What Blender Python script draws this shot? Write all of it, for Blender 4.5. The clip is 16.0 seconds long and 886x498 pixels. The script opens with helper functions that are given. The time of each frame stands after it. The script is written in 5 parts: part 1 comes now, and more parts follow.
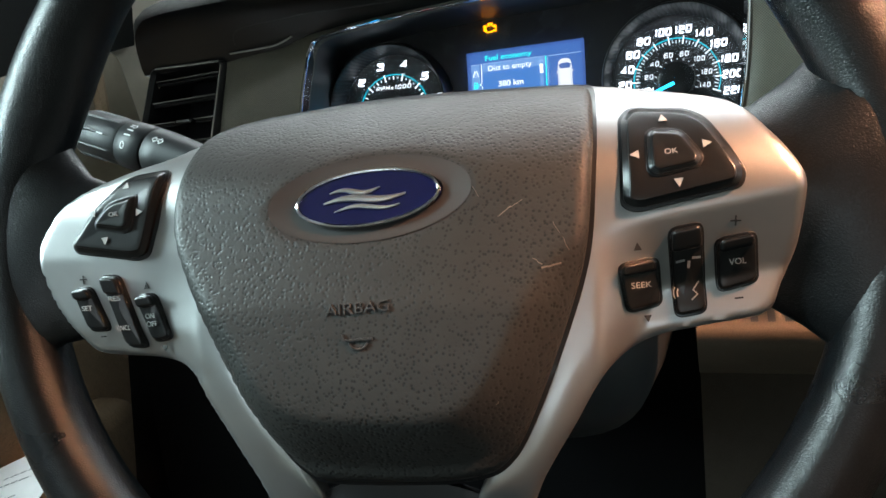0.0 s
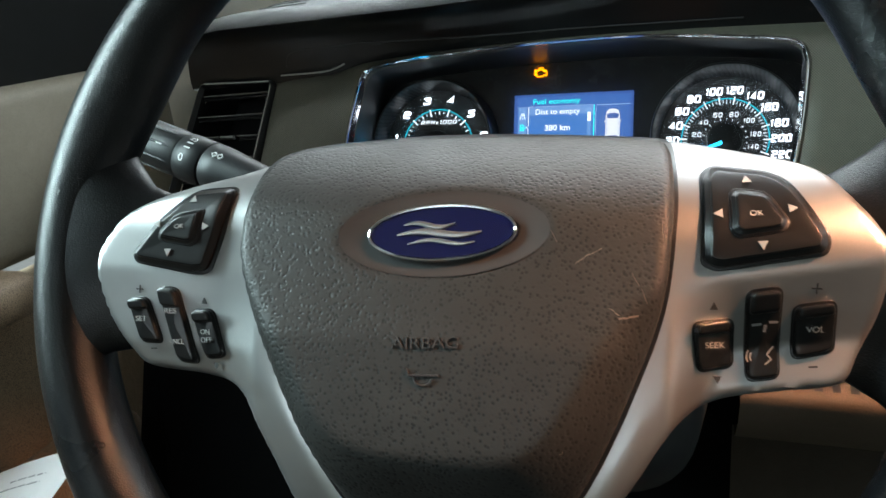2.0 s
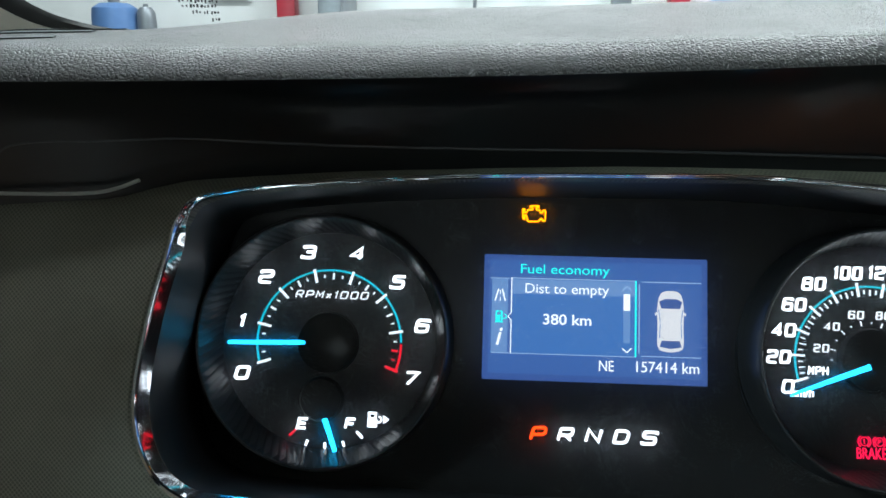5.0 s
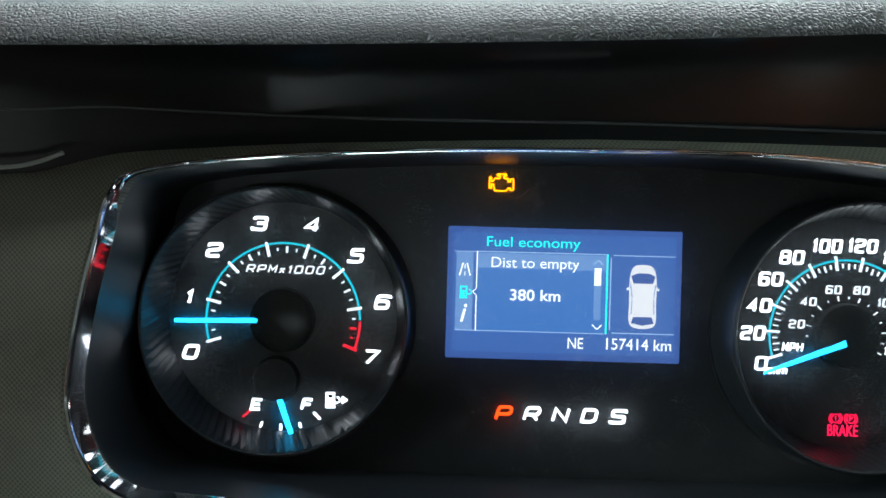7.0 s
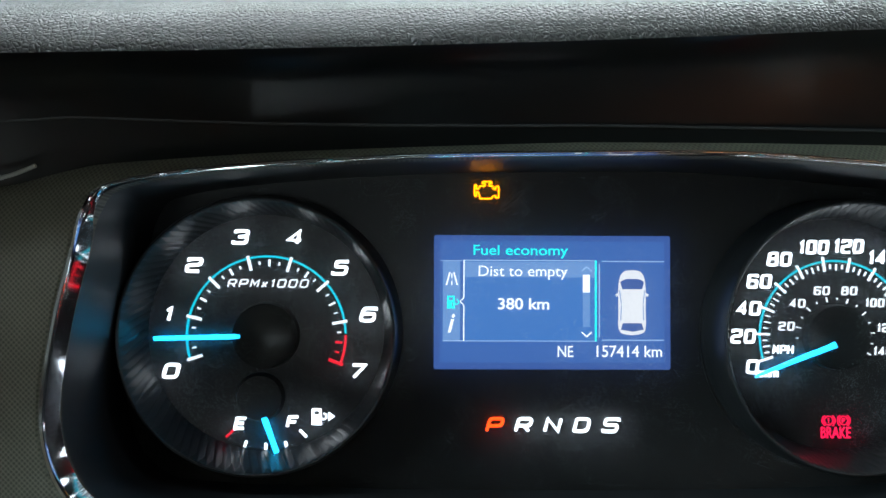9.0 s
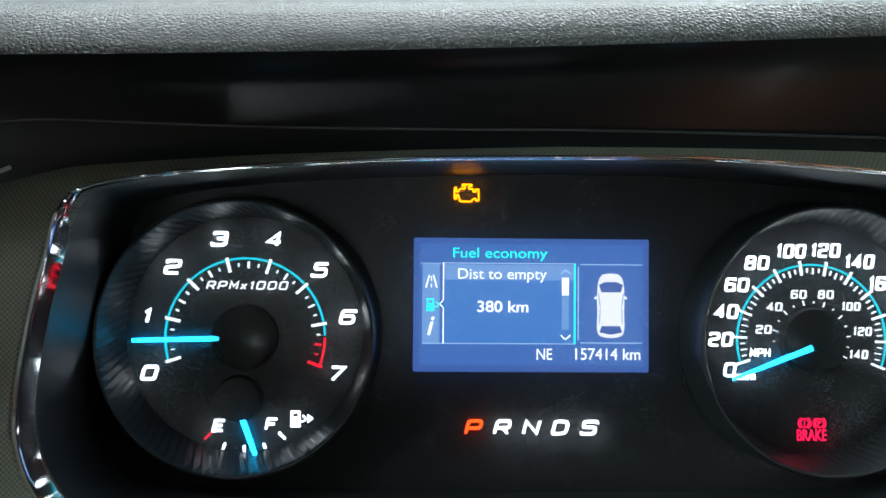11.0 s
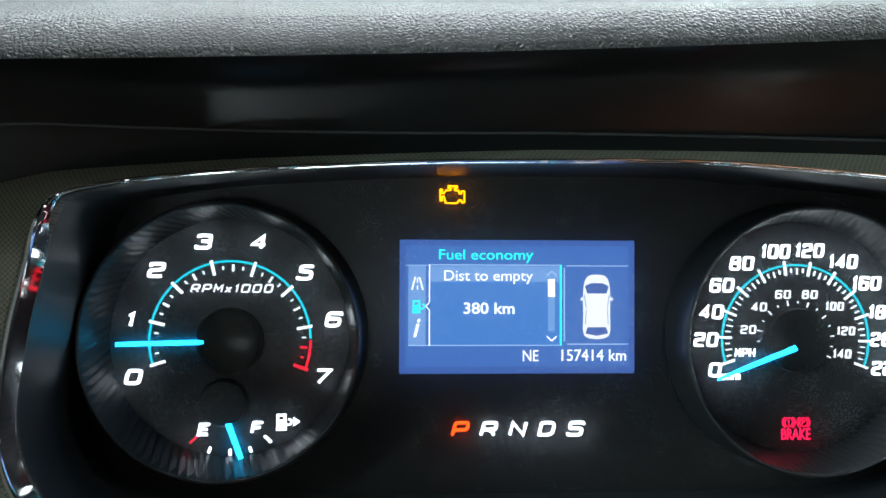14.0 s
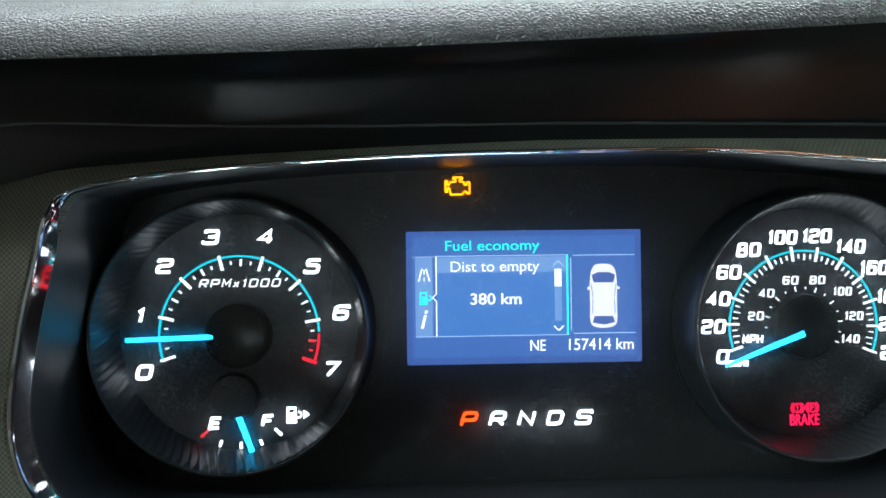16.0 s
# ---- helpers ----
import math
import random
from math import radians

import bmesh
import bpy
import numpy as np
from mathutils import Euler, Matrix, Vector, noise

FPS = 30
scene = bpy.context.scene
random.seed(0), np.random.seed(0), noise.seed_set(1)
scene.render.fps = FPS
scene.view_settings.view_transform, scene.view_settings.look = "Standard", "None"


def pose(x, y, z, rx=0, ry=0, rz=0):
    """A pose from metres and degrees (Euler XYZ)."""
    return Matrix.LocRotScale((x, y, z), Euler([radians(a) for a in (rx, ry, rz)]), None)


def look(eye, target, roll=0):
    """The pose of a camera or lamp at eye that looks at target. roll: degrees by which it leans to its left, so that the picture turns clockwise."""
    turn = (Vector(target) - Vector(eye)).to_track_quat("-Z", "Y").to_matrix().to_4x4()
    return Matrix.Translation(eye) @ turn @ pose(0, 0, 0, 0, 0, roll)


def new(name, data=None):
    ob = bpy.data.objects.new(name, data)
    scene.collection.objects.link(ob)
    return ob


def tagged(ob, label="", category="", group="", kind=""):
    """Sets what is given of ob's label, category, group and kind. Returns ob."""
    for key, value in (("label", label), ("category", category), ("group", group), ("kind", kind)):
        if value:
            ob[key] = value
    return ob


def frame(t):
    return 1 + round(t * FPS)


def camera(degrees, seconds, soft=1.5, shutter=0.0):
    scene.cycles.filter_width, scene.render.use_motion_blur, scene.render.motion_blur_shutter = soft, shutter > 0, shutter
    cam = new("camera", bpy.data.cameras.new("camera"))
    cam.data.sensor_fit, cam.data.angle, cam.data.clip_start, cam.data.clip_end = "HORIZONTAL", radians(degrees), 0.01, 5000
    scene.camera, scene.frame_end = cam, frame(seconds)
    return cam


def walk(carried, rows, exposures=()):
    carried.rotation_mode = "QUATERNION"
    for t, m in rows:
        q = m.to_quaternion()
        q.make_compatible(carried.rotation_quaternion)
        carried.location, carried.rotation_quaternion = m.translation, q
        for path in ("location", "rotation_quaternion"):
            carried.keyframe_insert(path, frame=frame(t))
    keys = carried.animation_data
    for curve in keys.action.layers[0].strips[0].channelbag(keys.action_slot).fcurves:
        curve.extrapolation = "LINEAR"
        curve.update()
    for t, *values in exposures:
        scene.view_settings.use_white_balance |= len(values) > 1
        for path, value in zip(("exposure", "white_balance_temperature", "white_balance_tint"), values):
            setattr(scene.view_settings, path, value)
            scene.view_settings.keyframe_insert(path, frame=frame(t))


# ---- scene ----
cam = camera(62.8, 16.0, soft=1.5, shutter=0.25)
# The dashboard stands in a frame of its own: x right, y ahead, z up along the instrument face,
# which leans back by TILT degrees at HEIGHT metres over the garage floor.
TILT, HEIGHT = 22.0, 1.0
G = pose(0, 0, HEIGHT, -TILT, 0, 0)
PATH = [
    (0, 0.12544, -0.55992, -0.10663, 87.865, 3.222, 19.646),
    (0.5, 0.12976, -0.57277, -0.10422, 88.262, 1.887, 21.219),
    (1, 0.12334, -0.57347, -0.11037, 89.365, -0.231, 20.957),
    (1.5, 0.11964, -0.56644, -0.11353, 89.883, -1.534, 20.265),
    (2, 0.10064, -0.56633, -0.10497, 90.609, -1.789, 19.845),
    (2.5, 0.06159, -0.53317, -0.08726, 91.484, -2.181, 19.325),
    (2.6, 0.05139, -0.51374, -0.08332, 92.094, -2.070, 19.071),
    (2.8, 0.03037, -0.46905, -0.06954, 94.078, -1.947, 18.483),
    (3, 0.01015, -0.43651, -0.05845, 95.720, -1.792, 16.553),
    (3.5, -0.02440, -0.36742, -0.02508, 97.062, -0.995, 9.660),
    (4, -0.03851, -0.33053, -0.00801, 97.530, 0.043, 5.911),
    (4.2, -0.04260, -0.32492, -0.00720, 97.523, -0.172, 5.108),
    (6.3, -0.05179, -0.28727, 0.00944, 89.885, -3.184, 0.730),
    (6.5, -0.04888, -0.28824, 0.01496, 89.743, -2.843, 0.575),
    (7, -0.04597, -0.28938, 0.01691, 89.988, -1.590, 0.504),
    (7.5, -0.04674, -0.28966, 0.01509, 90.713, -0.833, 0.204),
    (8, -0.04727, -0.29012, 0.01575, 91.138, -0.095, -0.333),
    (8.5, -0.04968, -0.28555, 0.01221, 91.410, -0.053, -0.682),
    (9, -0.04870, -0.28446, 0.01305, 91.548, -0.265, -1.148),
    (9.5, -0.04725, -0.28395, 0.01434, 91.485, -0.341, -1.386),
    (10, -0.04538, -0.28496, 0.01435, 91.509, -0.447, -1.526),
    (12.5, -0.04383, -0.28468, 0.01515, 91.271, -0.471, -2.357),
    (13, -0.04385, -0.28414, 0.01425, 91.482, -0.714, -2.486),
    (13.5, -0.04436, -0.28388, 0.01417, 91.614, -0.551, -2.862),
    (14, -0.04298, -0.28434, 0.01800, 90.923, -0.222, -2.711),
    (14.5, -0.04206, -0.28585, 0.01659, 91.314, 0.242, -2.806),
    (15, -0.04153, -0.28562, 0.01827, 90.965, 0.485, -2.729),
    (15.5, -0.04224, -0.28518, 0.01812, 90.762, 0.965, -2.600),
    (16, -0.04250, -0.28499, 0.01875, 90.103, 0.723, -2.120),
]
EXPOSURES = [(0, 0.4), (2.0, 0.31), (3.0, 0.03), (4.2, -0.1), (6.3, 0.14), (9.0, 0.16), (12.3, 0.34), (16, 0.36)]
walk(cam, [(t, G @ pose(x, y, z, rx, ry, rz)) for t, x, y, z, rx, ry, rz in PATH], EXPOSURES)

# ---- world and light ----
world = bpy.data.worlds.new("garage_air")
scene.world = world
world.use_nodes = True
world.node_tree.nodes["Background"].inputs[0].default_value = (0.5, 0.55, 0.6, 1)
world.node_tree.nodes["Background"].inputs[1].default_value = 0.05


def lamp(name, at, target, size, power, colour, size_y=None):
    data = bpy.data.lights.new(name, "AREA")
    data.energy, data.color, data.size = power, colour, size
    if size_y:
        data.shape, data.size_y = "RECTANGLE", size_y
    ob = new(name, data)
    ob.matrix_world = look(at, target)
    return ob


# Two unseen overhead lights stand for the garage's assumed lamps ahead of the car.
lamp("unseen_overhead_light", (-0.6, 2.6, 3.3), (-0.6, 2.6, 0), 3.6, 134, (0.86, 0.96, 1.0), 0.5)
lamp("unseen_overhead_light", (1.8, 2.6, 3.3), (1.8, 2.6, 0), 3.6, 150, (0.86, 0.96, 1.0), 0.5)
# Unseen light from the left, as if through the driver's window.
lamp("unseen_cabin_light", (-1.55, -0.75, 2.05), (-0.2, -0.4, 1.0), 0.3, 92, (0.70, 0.95, 0.98), 1.5)
# Added overhead light to brighten the paper and the door side.
lamp("unseen_overhead_light", (-1.25, -0.5, 3.3), (-0.45, -0.3, 0.75), 0.3, 70, (0.84, 0.95, 1.0), 2.4)
# Added weak fill from behind for surfaces that face the driver.
lamp("unseen_cabin_light", (-0.2, -3.4, 1.80), (0.1, -0.33, 1.0), 1.6, 12, (0.80, 0.95, 1.0), 0.4)
# Added fill from the right for the door, paper and left rim.
lamp("unseen_cabin_light", (4.0, -0.7, 2.05), (-0.4, -0.3, 0.95), 0.4, 14, (0.88, 0.96, 1.0), 3.0)
# Added overhead light to brighten the windscreen pillar.
lamp("unseen_overhead_light", (3.0, 0.9, 3.3), (-0.4, 0.2, 1.1), 0.3, 18, (0.88, 0.97, 1.0), 2.4)
# unseen warm source, assumed in an added overhead console, aimed at the driver's right
spot = bpy.data.lights.new("assumed_warm_light", "SPOT")
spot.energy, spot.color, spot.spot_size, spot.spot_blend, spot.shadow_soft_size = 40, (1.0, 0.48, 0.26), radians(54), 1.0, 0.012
new("assumed_warm_light", spot).matrix_world = look((0.45, -0.33, 1.428), (0.20, -0.33, 1.02))

# ---- materials ----


def material(name, colour, rough=0.5, metal=0.0, grain=0.0, grain_size=0.001, vary=0.15, spec=0.5, stain=0.0, kind="noise", coat=0.0, colour2=None, stain_size=0.05, vsize=0.01, pit_shade=0.45):
    """Principled surface with two scales of variation and fine relief, shade in its hollows put into the colour. Sizes
    are in metres.
    """
    mat = bpy.data.materials.new(name)
    mat.use_nodes = True
    n, l = mat.node_tree.nodes, mat.node_tree.links
    b = n["Principled BSDF"]
    b.inputs["Roughness"].default_value, b.inputs["Metallic"].default_value = rough, metal
    b.inputs["Specular IOR Level"].default_value, b.inputs["Coat Weight"].default_value = spec, coat
    tc = n.new("ShaderNodeTexCoord")
    big = n.new("ShaderNodeTexNoise")
    big.inputs["Scale"].default_value, big.inputs["Detail"].default_value = 1 / stain_size, 4
    l.new(tc.outputs["Object"], big.inputs["Vector"])
    fine = n.new("ShaderNodeTexNoise")
    fine.inputs["Scale"].default_value, fine.inputs["Detail"].default_value = 1 / vsize, 3
    l.new(tc.outputs["Object"], fine.inputs["Vector"])
    mix = n.new("ShaderNodeMix")
    mix.data_type = "RGBA"
    c2 = colour2 or tuple(c * (1 - vary) for c in colour)
    mix.inputs[6].default_value, mix.inputs[7].default_value = (*colour, 1), (*c2, 1)
    add = n.new("ShaderNodeMath")
    add.operation = "MULTIPLY_ADD"
    add.inputs[1].default_value = 0.5
    l.new(big.outputs["Fac"], add.inputs[0])
    half = n.new("ShaderNodeMath")
    half.operation = "MULTIPLY"
    half.inputs[1].default_value = 0.5
    l.new(fine.outputs["Fac"], half.inputs[0])
    l.new(half.outputs[0], add.inputs[2])
    ramp = n.new("ShaderNodeMapRange")
    ramp.inputs[1].default_value, ramp.inputs[2].default_value = 0.35, 0.65
    l.new(add.outputs[0], ramp.inputs[0])
    l.new(ramp.outputs[0], mix.inputs[0])
    l.new(mix.outputs[2], b.inputs["Base Color"])
    if stain:
        rr = n.new("ShaderNodeMapRange")
        rr.inputs[1].default_value, rr.inputs[2].default_value = 0.3, 0.7
        rr.inputs[3].default_value, rr.inputs[4].default_value = max(0.02, rough - stain), min(1, rough + stain)
        l.new(big.outputs["Fac"], rr.inputs[0])
        l.new(rr.outputs[0], b.inputs["Roughness"])
    if grain:
        bump = n.new("ShaderNodeBump")
        bump.inputs["Strength"].default_value, bump.inputs["Distance"].default_value = min(1.0, grain), grain_size * 0.28
        if kind == "leather":
            warp = n.new("ShaderNodeTexNoise")
            warp.inputs["Scale"].default_value = 0.7 / grain_size
            l.new(tc.outputs["Object"], warp.inputs["Vector"])
            mv = n.new("ShaderNodeVectorMath")
            mv.operation = "MULTIPLY_ADD"
            mv.inputs[1].default_value = (grain_size * 0.8,) * 3
            l.new(warp.outputs["Color"], mv.inputs[0])
            l.new(tc.outputs["Object"], mv.inputs[2])
            tex = n.new("ShaderNodeTexVoronoi")
            tex.feature = "DISTANCE_TO_EDGE"
            tex.inputs["Scale"].default_value = 1 / grain_size
            l.new(mv.outputs[0], tex.inputs["Vector"])
            inv = n.new("ShaderNodeMapRange")
            inv.interpolation_type = "SMOOTHSTEP"
            inv.inputs[1].default_value, inv.inputs[2].default_value = 0.0, 0.30
            l.new(tex.outputs["Distance"], inv.inputs[0])
            l.new(inv.outputs[0], bump.inputs["Height"])
            # Shade in the creases is multiplied into the base colour.
            pit = n.new("ShaderNodeMix")
            pit.data_type, pit.blend_type = "RGBA", "MULTIPLY"
            pit.inputs[0].default_value = 1.0
            tone = n.new("ShaderNodeMapRange")
            tone.inputs[2].default_value, tone.inputs[3].default_value, tone.inputs[4].default_value = 0.5, pit_shade, 1.0
            l.new(inv.outputs[0], tone.inputs[0])
            l.new(mix.outputs[2], pit.inputs[6]), l.new(tone.outputs[0], pit.inputs[7])
            l.new(pit.outputs[2], b.inputs["Base Color"])
        elif kind == "pitted":
            tex, lumps = n.new("ShaderNodeTexVoronoi"), n.new("ShaderNodeTexNoise")
            tex.inputs["Scale"].default_value = 1 / grain_size
            lumps.inputs["Scale"].default_value, lumps.inputs["Detail"].default_value = 0.6 / grain_size, 2
            l.new(tc.outputs["Object"], tex.inputs["Vector"]), l.new(tc.outputs["Object"], lumps.inputs["Vector"])
            hole = n.new("ShaderNodeMapRange")
            hole.interpolation_type = "SMOOTHSTEP"
            hole.inputs[1].default_value, hole.inputs[2].default_value = 0.05, 0.6
            l.new(tex.outputs["Distance"], hole.inputs[0])
            high = n.new("ShaderNodeMath")
            high.operation = "MULTIPLY_ADD"
            high.inputs[1].default_value = 1.2
            l.new(lumps.outputs["Fac"], high.inputs[0]), l.new(hole.outputs[0], high.inputs[2])
            l.new(high.outputs[0], bump.inputs["Height"])
            # Shade in the small holes is multiplied into the base colour as well.
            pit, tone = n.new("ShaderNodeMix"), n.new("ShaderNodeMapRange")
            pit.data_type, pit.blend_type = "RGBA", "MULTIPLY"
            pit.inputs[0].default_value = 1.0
            tone.inputs[2].default_value, tone.inputs[3].default_value, tone.inputs[4].default_value = 0.7, pit_shade, 1.0
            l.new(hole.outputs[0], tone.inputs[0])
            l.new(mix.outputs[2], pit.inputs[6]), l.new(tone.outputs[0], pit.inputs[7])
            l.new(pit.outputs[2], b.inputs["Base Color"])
        elif kind == "weave":
            tex = n.new("ShaderNodeTexVoronoi")
            tex.inputs["Scale"].default_value = 1 / grain_size
            tex.inputs["Randomness"].default_value = 0.0
            rot = n.new("ShaderNodeMapping")
            rot.inputs["Rotation"].default_value = (1.5708, 0, 0.785)
            tex.voronoi_dimensions = "2D"
            l.new(tc.outputs["Object"], rot.inputs["Vector"])
            l.new(rot.outputs[0], tex.inputs["Vector"])
            l.new(tex.outputs["Distance"], bump.inputs["Height"])
            # The weave's hollows are darkened in the base colour too.
            pit, tone = n.new("ShaderNodeMix"), n.new("ShaderNodeMapRange")
            pit.data_type, pit.blend_type = "RGBA", "MULTIPLY"
            pit.inputs[0].default_value = 1.0
            tone.inputs[2].default_value, tone.inputs[3].default_value, tone.inputs[4].default_value = 0.6, pit_shade, 1.0
            l.new(tex.outputs["Distance"], tone.inputs[0])
            l.new(mix.outputs[2], pit.inputs[6]), l.new(tone.outputs[0], pit.inputs[7])
            l.new(pit.outputs[2], b.inputs["Base Color"])
        else:
            tex = n.new("ShaderNodeTexNoise")
            tex.inputs["Scale"].default_value, tex.inputs["Detail"].default_value = 1 / grain_size, 2
            l.new(tc.outputs["Object"], tex.inputs["Vector"])
            l.new(tex.outputs["Fac"], bump.inputs["Height"])
        l.new(bump.outputs[0], b.inputs["Normal"])
    return mat


def glow(name, colour, strength=1.0):
    mat = bpy.data.materials.new(name)
    mat.use_nodes = True
    n, l = mat.node_tree.nodes, mat.node_tree.links
    b = n["Principled BSDF"]
    b.inputs["Base Color"].default_value = (0.02, 0.02, 0.02, 1)
    b.inputs["Emission Color"].default_value = (*colour, 1)
    b.inputs["Emission Strength"].default_value = strength
    return mat


def pane(name, tint=(1, 1, 1), gloss=0.03):
    mat = bpy.data.materials.new(name)
    mat.use_nodes = True
    n, l = mat.node_tree.nodes, mat.node_tree.links
    out = n["Material Output"]
    n.remove(n["Principled BSDF"])
    a, g, m, f = n.new("ShaderNodeBsdfTransparent"), n.new("ShaderNodeBsdfGlossy"), n.new("ShaderNodeMixShader"), n.new("ShaderNodeFresnel")
    a.inputs[0].default_value = (*tint, 1)
    g.inputs["Roughness"].default_value = gloss
    f.inputs[0].default_value = 1.3
    l.new(f.outputs[0], m.inputs[0])
    l.new(a.outputs[0], m.inputs[1])
    l.new(g.outputs[0], m.inputs[2])
    l.new(m.outputs[0], out.inputs[0])
    return mat


def dusty_lens(name, haze, speck, size):
    """Clear plastic: pale dust, and faint haze added as bloom, scatter light from below."""
    mat = bpy.data.materials.new(name)
    mat.use_nodes = True
    n, l = mat.node_tree.nodes, mat.node_tree.links
    n.remove(n["Principled BSDF"])
    a, t, m = n.new("ShaderNodeBsdfTransparent"), n.new("ShaderNodeBsdfTranslucent"), n.new("ShaderNodeMixShader")
    t.inputs[0].default_value = (0.86, 0.92, 1.0, 1)
    tc, v, d = n.new("ShaderNodeTexCoord"), n.new("ShaderNodeTexVoronoi"), n.new("ShaderNodeTexNoise")
    v.inputs["Scale"].default_value, d.inputs["Scale"].default_value = 1 / size, 70
    lim, less, fac = n.new("ShaderNodeMapRange"), n.new("ShaderNodeMath"), n.new("ShaderNodeMath")
    lim.inputs[1].default_value, lim.inputs[2].default_value, lim.inputs[3].default_value, lim.inputs[4].default_value = 0.35, 0.7, 0.05, 0.27
    less.operation, fac.operation = "LESS_THAN", "MULTIPLY_ADD"
    fac.inputs[1].default_value, fac.inputs[2].default_value = speck, haze
    l.new(tc.outputs["Object"], v.inputs["Vector"]), l.new(tc.outputs["Object"], d.inputs["Vector"]), l.new(d.outputs["Fac"], lim.inputs[0])
    l.new(v.outputs["Distance"], less.inputs[0]), l.new(lim.outputs[0], less.inputs[1]), l.new(less.outputs[0], fac.inputs[0])
    l.new(fac.outputs[0], m.inputs[0]), l.new(a.outputs[0], m.inputs[1]), l.new(t.outputs[0], m.inputs[2]), l.new(m.outputs[0], n["Material Output"].inputs[0])
    return mat


LENS = dusty_lens("bloom_haze_lens", 0.07, 0.34, 0.0005)
RIM_LEATHER = material("black_rim_leather", (0.0068, 0.0082, 0.0096), 0.31, spec=0.28, grain=0.22, grain_size=0.0011, kind="leather", stain=0.06, vary=0.3, pit_shade=0.5)
COVER_VINYL = material("charcoal_cover_vinyl", (0.0235, 0.0238, 0.0226), 0.50, spec=0.32, grain=0.27, grain_size=0.0017, kind="pitted", stain=0.06, vary=0.25, pit_shade=0.08)
COVER_SMOOTH = material("smooth_charcoal_plastic", (0.032, 0.032, 0.032), 0.42, spec=0.35, vary=0.1)
SILVER = material("satin_silver_paint", (0.40, 0.405, 0.405), 0.36, metal=0.9, grain=0.06, grain_size=0.0003, vary=0.08, stain=0.06)
BLACK_GLOSS = material("gloss_black_plastic", (0.012, 0.012, 0.013), 0.2, vary=0.2, coat=0.2)
KEY_BLACK = material("soft_black_button_plastic", (0.007, 0.0075, 0.008), 0.28, spec=0.35, vary=0.15)
BLACK_SATIN = material("satin_black_plastic", (0.014, 0.014, 0.015), 0.38, vary=0.2)
BLACK_DEEP = material("deep_black_plastic", (0.006, 0.006, 0.007), 0.3, vary=0.2)
DIAL_BLACK = material("dusty_dial_black", (0.010, 0.010, 0.011), 0.4, vary=0.3)


def dust(mat, size, most, colour):
    """Fine pale specks over a material, denser in drifts."""
    n, l = mat.node_tree.nodes, mat.node_tree.links
    b = n["Principled BSDF"]
    old = b.inputs["Base Color"].links[0].from_socket
    tc = n.new("ShaderNodeTexCoord")
    v, drift = n.new("ShaderNodeTexVoronoi"), n.new("ShaderNodeTexNoise")
    v.inputs["Scale"].default_value, drift.inputs["Scale"].default_value = 1 / size, 60
    l.new(tc.outputs["Object"], v.inputs["Vector"]), l.new(tc.outputs["Object"], drift.inputs["Vector"])
    lim = n.new("ShaderNodeMapRange")
    lim.inputs[1].default_value, lim.inputs[2].default_value, lim.inputs[3].default_value, lim.inputs[4].default_value = 0.4, 0.7, 0.08, most
    l.new(drift.outputs["Fac"], lim.inputs[0])
    less = n.new("ShaderNodeMath")
    less.operation = "LESS_THAN"
    l.new(v.outputs["Distance"], less.inputs[0]), l.new(lim.outputs[0], less.inputs[1])
    mix = n.new("ShaderNodeMix")
    mix.data_type = "RGBA"
    mix.inputs[7].default_value = (*colour, 1)
    l.new(less.outputs[0], mix.inputs[0]), l.new(old, mix.inputs[6]), l.new(mix.outputs[2], b.inputs["Base Color"])


dust(DIAL_BLACK, 0.00045, 0.30, (0.34, 0.36, 0.40))
WELL = material("satin_well_black", (0.014, 0.017, 0.022), 0.42, spec=1.0, vary=0.15)
DIAL_TUBE = material("satin_black_dial_tube", (0.016, 0.017, 0.019), 0.3, spec=0.6, vary=0.2)
RIB = material("satin_grey_rib", (0.035, 0.037, 0.041), 0.42, vary=0.3)
BEZEL_CHROME = material("polished_chrome", (0.88, 0.89, 0.90), 0.06, metal=1.0, vary=0.05)
CHROME = material("chrome", (0.8, 0.82, 0.85), 0.09, metal=1.0, vary=0.05)
PAD = material("black_dash_pad", (0.023, 0.0245, 0.026), 0.40, spec=0.8, grain=0.5, grain_size=0.0015, kind="leather", stain=0.05, vary=0.2, pit_shade=0.75)
# Smoother and darker than the pad: the underside's shade is in the colour.
PAD_SHADE = material("shaded_satin_underside", (0.006, 0.0072, 0.0088), 0.30, spec=0.55, vary=0.2)
TRIM = material("charcoal_weave_trim", (0.215, 0.212, 0.168), 0.48, grain=0.9, grain_size=0.0012, pit_shade=0.3, kind="weave", vary=0.15)
BEIGE = material("beige_dash_plastic", (0.31, 0.275, 0.215), 0.6, spec=0.3, pit_shade=0.8, grain=0.2, grain_size=0.0012, kind="leather", vary=0.12)
KNEE_TAN = material("tan_knee_plastic", (0.11, 0.088, 0.065), 0.6, spec=0.25, pit_shade=0.8, grain=0.25, grain_size=0.0012, kind="leather", vary=0.15)
# A darker copy of the knee tan: shade put into the colour.
KNEE_SHADED = material("shaded_knee_plastic", (0.040, 0.032, 0.024), 0.6, spec=0.2, pit_shade=0.8, grain=0.25, grain_size=0.0012, kind="leather", vary=0.2)
PILLAR = material("cream_pillar_trim", (0.72, 0.66, 0.56), 0.7, grain=0.2, grain_size=0.002, vary=0.08)
STALK = material("charcoal_stalk_plastic", (0.008, 0.0088, 0.010), 0.46, spec=0.32, grain=0.1, grain_size=0.0005, vary=0.15)
